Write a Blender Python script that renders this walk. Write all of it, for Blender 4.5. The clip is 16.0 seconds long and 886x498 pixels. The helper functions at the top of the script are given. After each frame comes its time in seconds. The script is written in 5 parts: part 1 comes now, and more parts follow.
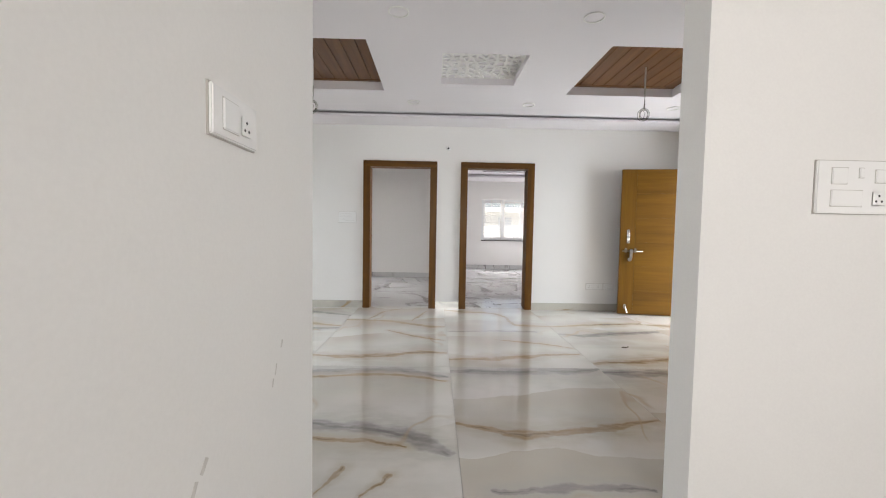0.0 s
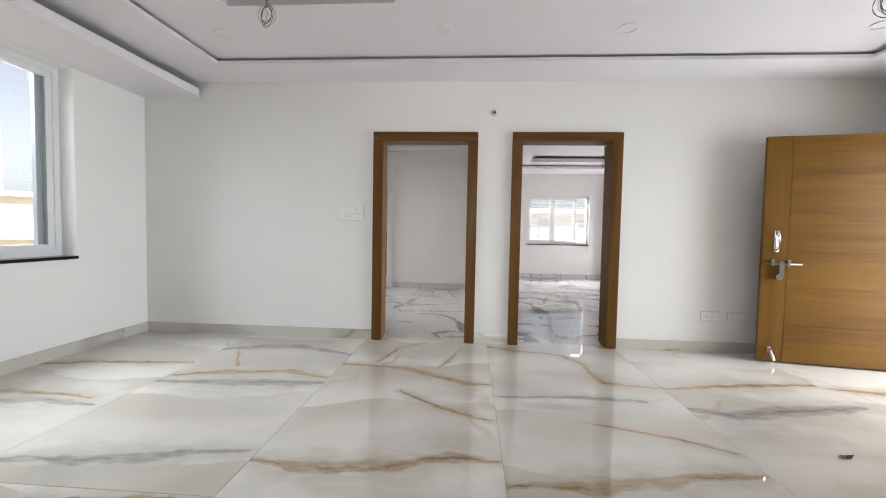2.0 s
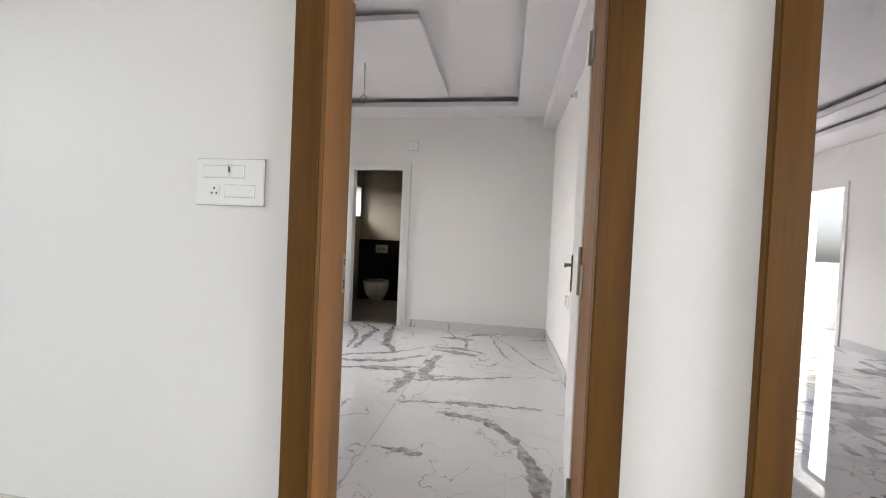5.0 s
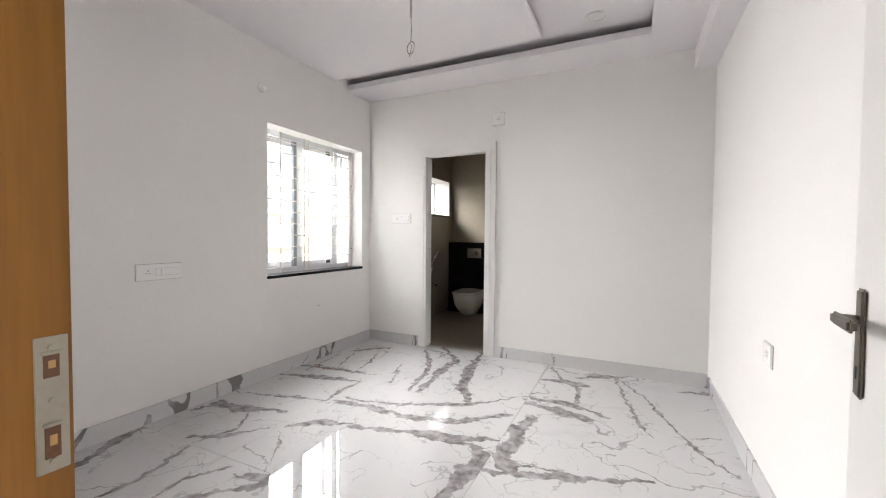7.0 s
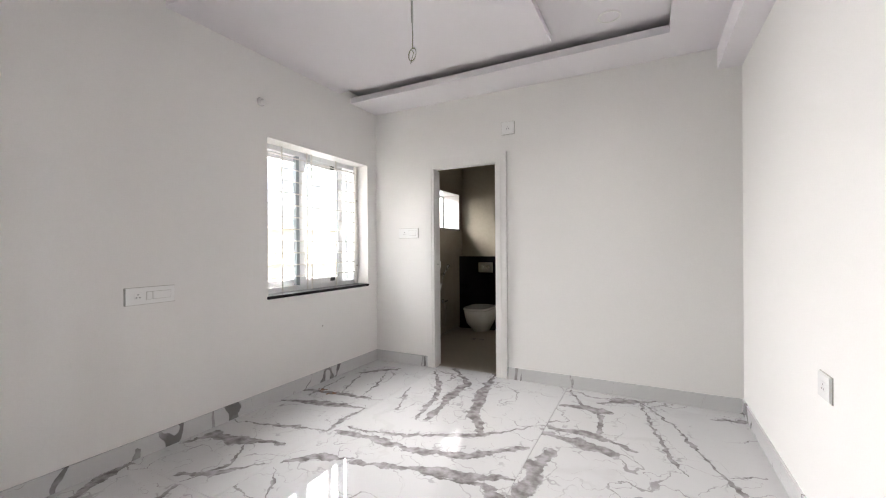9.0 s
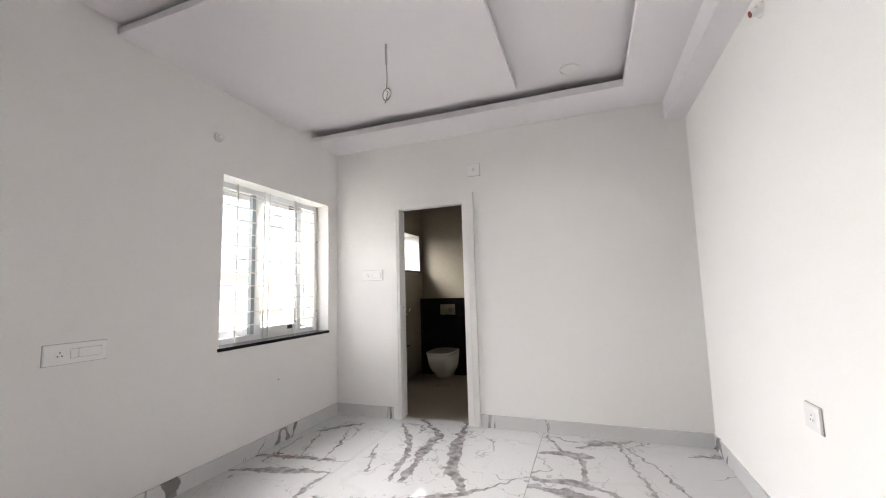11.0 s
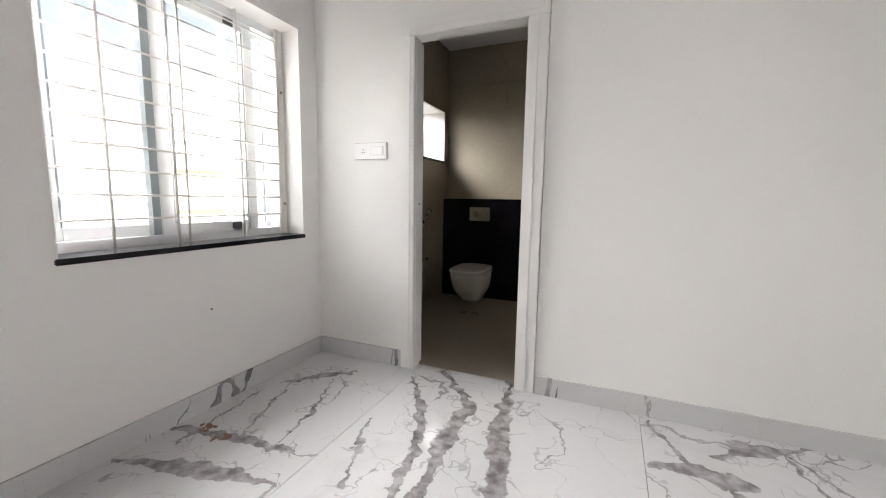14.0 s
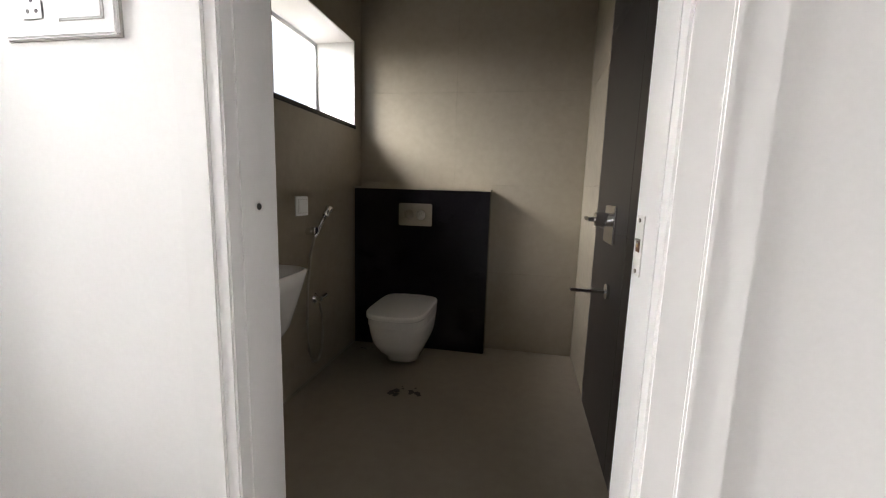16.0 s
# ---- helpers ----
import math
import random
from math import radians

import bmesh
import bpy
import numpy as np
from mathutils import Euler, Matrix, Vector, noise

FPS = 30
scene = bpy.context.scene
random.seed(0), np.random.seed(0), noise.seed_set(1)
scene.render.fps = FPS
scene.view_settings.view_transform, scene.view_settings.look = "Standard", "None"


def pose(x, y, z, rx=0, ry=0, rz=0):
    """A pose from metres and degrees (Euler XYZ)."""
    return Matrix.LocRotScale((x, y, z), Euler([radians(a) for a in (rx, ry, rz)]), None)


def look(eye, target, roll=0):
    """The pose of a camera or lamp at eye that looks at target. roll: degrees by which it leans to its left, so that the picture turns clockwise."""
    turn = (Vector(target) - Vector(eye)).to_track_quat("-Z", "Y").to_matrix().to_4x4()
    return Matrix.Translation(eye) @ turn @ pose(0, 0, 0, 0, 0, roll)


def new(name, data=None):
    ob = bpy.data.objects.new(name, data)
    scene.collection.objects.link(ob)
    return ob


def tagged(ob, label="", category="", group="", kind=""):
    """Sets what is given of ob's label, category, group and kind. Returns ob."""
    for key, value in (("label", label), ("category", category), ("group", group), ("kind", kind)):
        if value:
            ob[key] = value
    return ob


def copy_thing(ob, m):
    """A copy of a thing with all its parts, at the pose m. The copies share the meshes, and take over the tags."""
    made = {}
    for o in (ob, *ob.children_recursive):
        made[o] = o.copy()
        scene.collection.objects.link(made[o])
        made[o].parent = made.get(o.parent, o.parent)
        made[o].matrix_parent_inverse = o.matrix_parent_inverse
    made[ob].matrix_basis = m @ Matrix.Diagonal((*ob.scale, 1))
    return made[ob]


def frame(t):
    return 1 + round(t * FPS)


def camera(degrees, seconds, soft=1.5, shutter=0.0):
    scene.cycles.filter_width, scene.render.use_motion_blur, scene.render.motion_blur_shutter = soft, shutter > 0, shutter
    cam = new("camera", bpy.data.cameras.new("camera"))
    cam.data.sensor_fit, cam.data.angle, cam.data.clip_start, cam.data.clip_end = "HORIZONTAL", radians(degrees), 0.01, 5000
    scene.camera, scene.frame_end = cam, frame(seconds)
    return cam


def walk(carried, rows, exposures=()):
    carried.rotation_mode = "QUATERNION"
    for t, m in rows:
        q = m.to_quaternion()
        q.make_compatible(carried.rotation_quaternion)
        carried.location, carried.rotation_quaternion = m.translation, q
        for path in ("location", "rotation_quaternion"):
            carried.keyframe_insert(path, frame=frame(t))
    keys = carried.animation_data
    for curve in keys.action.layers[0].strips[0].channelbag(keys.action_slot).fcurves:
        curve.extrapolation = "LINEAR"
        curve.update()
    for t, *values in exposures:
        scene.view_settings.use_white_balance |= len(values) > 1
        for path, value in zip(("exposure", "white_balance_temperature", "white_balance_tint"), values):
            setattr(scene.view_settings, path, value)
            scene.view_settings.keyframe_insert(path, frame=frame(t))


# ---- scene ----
cam = camera(96.5, 16.0, 1.1)
PATH = [
    (0, (1.046, -5.749, 1.161), (1.087, -3.752, 1.063), 1.0),
    (0.3, (1.062, -5.483, 1.17), (1.038, -3.487, 1.057), 1.3),
    (0.5, (1.061, -5.294, 1.169), (1.015, -3.297, 1.056), 1.4),
    (1, (1.041, -4.86, 1.183), (0.994, -2.863, 1.084), 0.7),
    (1.5, (1.057, -4.423, 1.155), (0.964, -2.426, 1.081), 0.9),
    (2, (1.0, -4.005, 1.138), (0.866, -2.011, 1.05), 1.1),
    (2.5, (0.947, -3.607, 1.137), (0.785, -1.616, 1.026), 0.1),
    (3, (0.902, -3.155, 1.128), (0.644, -1.173, 1.049), 1.5),
    (3.5, (0.832, -2.676, 1.144), (0.569, -0.695, 1.067), 2.2),
    (4, (0.8, -2.191, 1.152), (0.505, -0.213, 1.119), 2.6),
    (4.2, (0.778, -1.995, 1.146), (0.488, -0.016, 1.107), 2.7),
    (6.3, (0.66, -0.175, 1.196), (0.082, 1.74, 1.149), 1.5),
    (6.5, (0.668, -0.086, 1.203), (0.008, 1.801, 1.155), 1.2),
    (7, (0.675, 0.061, 1.199), (-0.186, 1.865, 1.134), 0.5),
    (7.5, (0.67, 0.148, 1.199), (-0.34, 1.872, 1.112), -0.2),
    (8, (0.672, 0.228, 1.199), (-0.421, 1.901, 1.115), -0.5),
    (8.5, (0.654, 0.268, 1.2), (-0.419, 1.956, 1.163), -0.5),
    (9, (0.629, 0.245, 1.227), (-0.29, 2.021, 1.224), -0.4),
    (9.2, (0.63, 0.241, 1.219), (-0.198, 2.062, 1.204), -0.7),
    (11.3, (0.41, 0.281, 1.222), (-0.262, 2.136, 1.551), -1.0),
    (11.5, (0.402, 0.299, 1.227), (-0.333, 2.11, 1.651), -0.8),
    (12, (0.377, 0.402, 1.216), (-0.46, 2.184, 1.569), -0.6),
    (12.5, (0.316, 0.602, 1.12), (-0.541, 2.409, 1.112), -0.1),
    (13, (0.122, 0.889, 1.086), (-0.704, 2.701, 0.897), -0.1),
    (13.5, (-0.008, 1.244, 1.084), (-0.832, 3.051, 0.853), 0.4),
    (14, (-0.193, 1.633, 1.093), (-0.968, 3.46, 0.844), 0.9),
    (14.5, (-0.393, 2.042, 1.115), (-1.068, 3.904, 0.837), 0.3),
    (15, (-0.586, 2.463, 1.113), (-1.214, 4.34, 0.826), 0.6),
    (15.5, (-0.769, 2.856, 1.112), (-1.172, 4.793, 0.818), 0.9),
    (16, (-0.846, 3.235, 1.1), (-1.218, 5.178, 0.81), 1.7),
]
BASE_STOPS = 1.86
walk(cam, [(t, look(eye, target, roll)) for t, eye, target, roll in PATH],
     [(0.0, BASE_STOPS), (2.0, BASE_STOPS), (4.0, BASE_STOPS + 0.1), (6.3, BASE_STOPS + 0.6), (7.5, BASE_STOPS + 0.68), (9.0, BASE_STOPS + 0.66), (11.5, BASE_STOPS + 0.62),
      (14.0, BASE_STOPS + 0.55), (15.0, BASE_STOPS + 0.55), (15.5, BASE_STOPS + 0.6), (16.0, BASE_STOPS + 0.8)])

# ---- light ----
world = bpy.data.worlds.new("sky")
scene.world = world
world.use_nodes = True
sky = world.node_tree.nodes.new("ShaderNodeTexSky")
sky.sky_type = 'NISHITA'
sky.sun_disc = False
sky.sun_elevation = radians(48)
sky.sun_rotation = radians(117)
sky.dust_density = 2.5
sky.air_density = 0.7
sky.ozone_density = 0.3
background = world.node_tree.nodes["Background"]
background.inputs["Strength"].default_value = 0.065
haze = world.node_tree.nodes.new("ShaderNodeHueSaturation")
haze.inputs["Saturation"].default_value = 0.4
haze.inputs["Value"].default_value = 1.0
world.node_tree.links.new(sky.outputs["Color"], haze.inputs["Color"])
world.node_tree.links.new(haze.outputs["Color"], background.inputs["Color"])
sun_data = bpy.data.lights.new("sun", 'SUN')
sun_data.energy = 2.0
sun_data.angle = radians(3)
sun_data.color = (1.0, 0.95, 0.88)
sun = new("sun", sun_data)
sun.matrix_world = look((0, 0, 30), (-16, 8, 10))


def window_light(name, place, target, width, height, watts, spread=140, colour=(1.0, 0.97, 0.985)):
    """Daylight that enters by an opening."""
    data = bpy.data.lights.new(name, 'AREA')
    data.shape, data.size, data.size_y = 'RECTANGLE', width, height
    data.energy, data.color, data.spread = watts * 0.33, colour, radians(spread)
    ob = new(name, data)
    ob.matrix_world = look(place, target)
    return ob


COOL = (0.90, 0.95, 1.0)
window_light("daylight_living_window", (-3.6, -1.3, 2.9), (0, -2.2, 0.6), 2.6, 1.6, 180, 140, COOL)
window_light("daylight_main_door", (5.3, -1.07, 1.05), (0, -1.4, 1.0), 1.3, 1.95, 42, 150, COOL)
window_light("daylight_landing", (7.9, -1.2, 1.9), (0, -1.2, 1.0), 3.0, 1.7, 230, 150, COOL)
window_light("daylight_bedroom_window", (-2.95, 3.45, 2.02), (0, 1.8, 0.6), 1.7, 1.6, 172, 122, (1.0, 0.97, 0.965))
window_light("daylight_second_window", (3.2, 7.4, 2.95), (3.2, 4.2, 0.3), 2.2, 1.3, 300, 140)
window_light("daylight_balcony_door", (5.4, 5.12, 1.1), (0, 5.0, 1.0), 0.75, 1.9, 30, 150)
window_light("daylight_bath_window", (-3.1, 5.15, 2.35), (-1.2, 5.5, 1.0), 1.2, 0.8, 60, 140)
window_light("daylight_kitchen_window", (1.8, -8.9, 1.6), (1.8, 0, 1.3), 1.8, 1.2, 50, 160, (1.0, 0.97, 0.94))


# ---- materials ----
def material(name, colour, rough=0.5, metal=0.0, spread=0.03, grain=40.0, bump=0.02, coat=0.0, blotch=1.2, spec=0.5):
    """A plain surface with fine grain and large faint blotches."""
    m = bpy.data.materials.new(name)
    m.use_nodes = True
    n, l = m.node_tree.nodes, m.node_tree.links
    b = n["Principled BSDF"]
    b.inputs["Roughness"].default_value = rough
    b.inputs["Metallic"].default_value = metal
    b.inputs["Specular IOR Level"].default_value = spec
    b.inputs["Coat Weight"].default_value = coat
    b.inputs["Coat Roughness"].default_value = 0.05
    where = n.new("ShaderNodeTexCoord")
    fine, wide = n.new("ShaderNodeTexNoise"), n.new("ShaderNodeTexNoise")
    fine.inputs["Scale"].default_value, fine.inputs["Detail"].default_value = grain, 6
    wide.inputs["Scale"].default_value, wide.inputs["Detail"].default_value = blotch, 4
    for t in (fine, wide):
        l.new(where.outputs["Object"], t.inputs["Vector"])
    add = n.new("ShaderNodeMath")
    add.operation = 'ADD'
    l.new(fine.outputs["Fac"], add.inputs[0])
    l.new(wide.outputs["Fac"], add.inputs[1])
    ramp = n.new("ShaderNodeMapRange")
    ramp.inputs["From Min"].default_value, ramp.inputs["From Max"].default_value = 0.6, 1.4
    ramp.inputs["To Min"].default_value, ramp.inputs["To Max"].default_value = 1 - spread, 1 + spread
    l.new(add.outputs[0], ramp.inputs["Value"])
    tone = n.new("ShaderNodeVectorMath")
    tone.operation = 'SCALE'
    tone.inputs[0].default_value = colour
    l.new(ramp.outputs[0], tone.inputs["Scale"])
    l.new(tone.outputs[0], b.inputs["Base Color"])
    if bump:
        relief = n.new("ShaderNodeBump")
        relief.inputs["Strength"].default_value, relief.inputs["Distance"].default_value = bump, 0.01
        l.new(add.outputs[0], relief.inputs["Height"])
        l.new(relief.outputs[0], b.inputs["Normal"])
    return m


def node_math(n, l, op, a, b=None, c=None):
    m = n.new("ShaderNodeMath")
    m.operation = op
    for i, v in enumerate((a, b, c)):
        if v is None:
            continue
        if isinstance(v, (int, float)):
            m.inputs[i].default_value = v
        else:
            l.new(v, m.inputs[i])
    return m.outputs[0]


def node_mix(n, l, fac, a, b):
    m = n.new("ShaderNodeMix")
    m.data_type = 'RGBA'
    l.new(fac, m.inputs[0])
    for sock, v in ((m.inputs[6], a), (m.inputs[7], b)):
        if isinstance(v, tuple):
            sock.default_value = (*v, 1)
        else:
            l.new(v, sock)
    return m.outputs[2]


def stroke_field(n, l, here, strokes, centre, sway, tremble):
    """How far a point lies off the nearest of some waving strokes, in their half widths. strokes: (half width, points)."""
    for scale, detail, amount in ((2.6, 2, sway), (15.0, 5, tremble)):
        noise = n.new("ShaderNodeTexNoise")
        noise.inputs["Scale"].default_value, noise.inputs["Detail"].default_value = scale, detail
        l.new(here, noise.inputs["Vector"])
        move = n.new("ShaderNodeVectorMath")
        move.operation = 'MULTIPLY_ADD'
        l.new(noise.outputs["Color"], move.inputs[0])
        move.inputs[1].default_value = (amount, amount, 0)
        base = n.new("ShaderNodeVectorMath")
        base.operation = 'SUBTRACT'
        l.new(here, base.inputs[0])
        base.inputs[1].default_value = (amount / 2, amount / 2, 0)
        l.new(base.outputs[0], move.inputs[2])
        here = move.outputs[0]
    flat = n.new("ShaderNodeVectorMath")
    flat.operation = 'MULTIPLY'
    flat.inputs[1].default_value = (1, 1, 0)
    l.new(here, flat.inputs[0])
    nearest = 99.0
    for half, points in strokes:
        for k, (a, b) in enumerate(zip(points, points[1:])):
            a, b = Vector((a[0] - centre[0], a[1] - centre[1], 0)), Vector((b[0] - centre[0], b[1] - centre[1], 0))
            start = half * (0.4 if k == 0 else 1.0)
            end = half * (0.4 if k == len(points) - 2 else 1.0) if len(points) > 2 else half
            off = n.new("ShaderNodeVectorMath")
            off.operation = 'SUBTRACT'
            l.new(flat.outputs[0], off.inputs[0])
            off.inputs[1].default_value = a
            along = n.new("ShaderNodeVectorMath")
            along.operation = 'DOT_PRODUCT'
            l.new(off.outputs[0], along.inputs[0])
            along.inputs[1].default_value = (b - a) / max((b - a).length_squared, 1e-6)
            share = n.new("ShaderNodeMath")
            share.operation, share.use_clamp = 'ADD', True
            l.new(along.outputs["Value"], share.inputs[0])
            share.inputs[1].default_value = 0.0
            foot = n.new("ShaderNodeVectorMath")
            foot.operation = 'SCALE'
            foot.inputs[0].default_value = b - a
            l.new(share.outputs[0], foot.inputs["Scale"])
            gap = n.new("ShaderNodeVectorMath")
            gap.operation = 'DISTANCE'
            l.new(off.outputs[0], gap.inputs[0])
            l.new(foot.outputs[0], gap.inputs[1])
            wide = node_math(n, l, 'MULTIPLY_ADD', share.outputs[0], end - start, start)
            nearest = node_math(n, l, 'MINIMUM', node_math(n, l, 'DIVIDE', gap.outputs["Value"], wide), nearest)
    return nearest


def spread_noise(n, l, here, scale, detail, lo, hi, to_lo, to_hi):
    noise = n.new("ShaderNodeTexNoise")
    noise.inputs["Scale"].default_value, noise.inputs["Detail"].default_value = scale, detail
    l.new(here, noise.inputs["Vector"])
    k = n.new("ShaderNodeMapRange")
    for slot, v in (("From Min", lo), ("From Max", hi), ("To Min", to_lo), ("To Max", to_hi)):
        k.inputs[slot].default_value = v
    l.new(noise.outputs["Fac"], k.inputs["Value"])
    return k.outputs[0]


def fade(n, l, value, start, end):
    """1 at start, 0 at end."""
    k = n.new("ShaderNodeMapRange")
    k.interpolation_type = 'SMOOTHSTEP'
    for slot, v in (("From Min", start), ("From Max", end), ("To Min", 1.0), ("To Max", 0.0)):
        k.inputs[slot].default_value = v
    l.new(value, k.inputs["Value"])
    return k.outputs[0]


def marble(name, base, layers, rough, shift=True, cloud=(0.7, 0.7, 0.7), cloud_amount=0.35, jitter=0.03, strokes=(), centre=(0, 0)):
    """Polished slab with warped veins. layers: (colour, stretch xyz, scale, width, warp, mask threshold, soft, seed)."""
    m = bpy.data.materials.new(name)
    m.use_nodes = True
    n, l = m.node_tree.nodes, m.node_tree.links
    b = n["Principled BSDF"]
    where = n.new("ShaderNodeTexCoord")
    here = where.outputs["Object"]
    if shift:
        info = n.new("ShaderNodeObjectInfo")
        far = n.new("ShaderNodeVectorMath")
        far.operation = 'SCALE'
        far.inputs[0].default_value = (37.0, 53.0, 0.0)
        l.new(info.outputs["Random"], far.inputs["Scale"])
        moved = n.new("ShaderNodeVectorMath")
        l.new(here, moved.inputs[0])
        l.new(far.outputs[0], moved.inputs[1])
        here = moved.outputs[0]
    wide = n.new("ShaderNodeTexNoise")
    wide.inputs["Scale"].default_value, wide.inputs["Detail"].default_value = 1.1, 5
    l.new(here, wide.inputs["Vector"])
    mist = n.new("ShaderNodeMapRange")
    mist.inputs["From Min"].default_value, mist.inputs["From Max"].default_value = 0.5, 0.75
    mist.inputs["To Max"].default_value = cloud_amount
    l.new(wide.outputs["Fac"], mist.inputs["Value"])
    colour = node_mix(n, l, mist.outputs[0], base, cloud)
    for tint, stretch, scale, width, warp, mask, soft, seed in layers:
        place = n.new("ShaderNodeMapping")
        place.inputs["Scale"].default_value = stretch
        place.inputs["Location"].default_value = (seed, seed * 0.7, 0)
        l.new(here, place.inputs["Vector"])
        bend = n.new("ShaderNodeTexNoise")
        bend.inputs["Scale"].default_value, bend.inputs["Detail"].default_value = 2.2, 6
        l.new(place.outputs[0], bend.inputs["Vector"])
        amount = n.new("ShaderNodeVectorMath")
        amount.operation = 'MULTIPLY_ADD'
        l.new(bend.outputs["Color"], amount.inputs[0])
        amount.inputs[1].default_value = (warp, warp, 0)
        shake = n.new("ShaderNodeTexNoise")
        shake.inputs["Scale"].default_value, shake.inputs["Detail"].default_value = 11.0, 5
        l.new(here, shake.inputs["Vector"])
        jolt = n.new("ShaderNodeVectorMath")
        jolt.operation = 'MULTIPLY_ADD'
        l.new(shake.outputs["Color"], jolt.inputs[0])
        jolt.inputs[1].default_value = (jitter, jitter, 0)
        l.new(place.outputs[0], jolt.inputs[2])
        l.new(jolt.outputs[0], amount.inputs[2])
        vein = n.new("ShaderNodeTexNoise")
        vein.inputs["Scale"].default_value, vein.inputs["Detail"].default_value = scale, 2.2
        l.new(amount.outputs[0], vein.inputs["Vector"])
        signed = node_math(n, l, 'SUBTRACT', vein.outputs["Fac"], 0.5)
        off = node_math(n, l, 'ABSOLUTE', signed)
        if soft > 1:
            # a band with one crisp edge, that fades out on its other side
            off = node_math(n, l, 'ADD', off, node_math(n, l, 'MULTIPLY', node_math(n, l, 'LESS_THAN', signed, 0.0), 9.0))
        thick = n.new("ShaderNodeTexNoise")
        thick.inputs["Scale"].default_value, thick.inputs["Detail"].default_value = 1.6, 3
        l.new(place.outputs[0], thick.inputs["Vector"])
        reach = node_math(n, l, 'MAXIMUM', node_math(n, l, 'MULTIPLY', node_math(n, l, 'SUBTRACT', thick.outputs["Fac"], mask), width * 8), 0.0)
        reach = node_math(n, l, 'MINIMUM', reach, width)
        cover = n.new("ShaderNodeMapRange")
        cover.interpolation_type = 'SMOOTHSTEP'
        l.new(off, cover.inputs["Value"])
        l.new(node_math(n, l, 'ADD', node_math(n, l, 'MULTIPLY', reach, min(1 + soft, 2.0)), 0.0004), cover.inputs["From Max"])
        l.new(node_math(n, l, 'MULTIPLY', reach, max(1 - soft, -0.35)), cover.inputs["From Min"])
        cover.inputs["To Min"].default_value, cover.inputs["To Max"].default_value = 1, 0
        rag = n.new("ShaderNodeTexNoise")
        rag.inputs["Scale"].default_value, rag.inputs["Detail"].default_value = 9, 5
        l.new(here, rag.inputs["Vector"])
        ragged = n.new("ShaderNodeMapRange")
        ragged.inputs["From Min"].default_value, ragged.inputs["From Max"].default_value = 0.3, 0.6
        ragged.inputs["To Min"].default_value, ragged.inputs["To Max"].default_value = 0.45, 1.0
        l.new(rag.outputs["Fac"], ragged.inputs["Value"])
        colour = node_mix(n, l, node_math(n, l, 'MULTIPLY', cover.outputs[0], ragged.outputs[0]), colour, tint)
    if strokes:
        # the slab's main veins: ragged, mottled inside, with a faint grey margin
        spot = where.outputs["Object"]
        off = stroke_field(n, l, spot, strokes, centre, 0.06, 0.095)
        ratio = node_math(n, l, 'DIVIDE', off, spread_noise(n, l, spot, 5.0, 4, 0.32, 0.66, 0.4, 2.0))
        shade = node_mix(n, l, spread_noise(n, l, spot, 17.0, 6, 0.36, 0.64, 0.0, 1.0), (0.17, 0.155, 0.155), (0.40, 0.385, 0.39))
        colour = node_mix(n, l, node_math(n, l, 'MULTIPLY', fade(n, l, ratio, 0.9, 3.2), spread_noise(n, l, spot, 3.0, 4, 0.4, 0.7, 0.0, 0.4)), colour, (0.50, 0.49, 0.50))
        web = n.new("ShaderNodeTexNoise")
        web.inputs["Scale"].default_value, web.inputs["Detail"].default_value = 3.6, 3.5
        l.new(spot, web.inputs["Vector"])
        hair = fade(n, l, node_math(n, l, 'ABSOLUTE', node_math(n, l, 'SUBTRACT', web.outputs["Fac"], 0.5)), 0.003, 0.011)
        hair = node_math(n, l, 'MULTIPLY', hair, fade(n, l, ratio, 1.5, 6.0))
        colour = node_mix(n, l, node_math(n, l, 'MULTIPLY', hair, 0.6), colour, (0.30, 0.285, 0.29))
        colour = node_mix(n, l, fade(n, l, ratio, 0.85, 1.05), colour, shade)
    l.new(colour, b.inputs["Base Color"])
    smear = n.new("ShaderNodeMapRange")
    smear.inputs["To Min"].default_value, smear.inputs["To Max"].default_value = rough * 0.6, rough * 1.5
    l.new(wide.outputs["Fac"], smear.inputs["Value"])
    l.new(smear.outputs[0], b.inputs["Roughness"])
    b.inputs["IOR"].default_value = 1.85
    return m


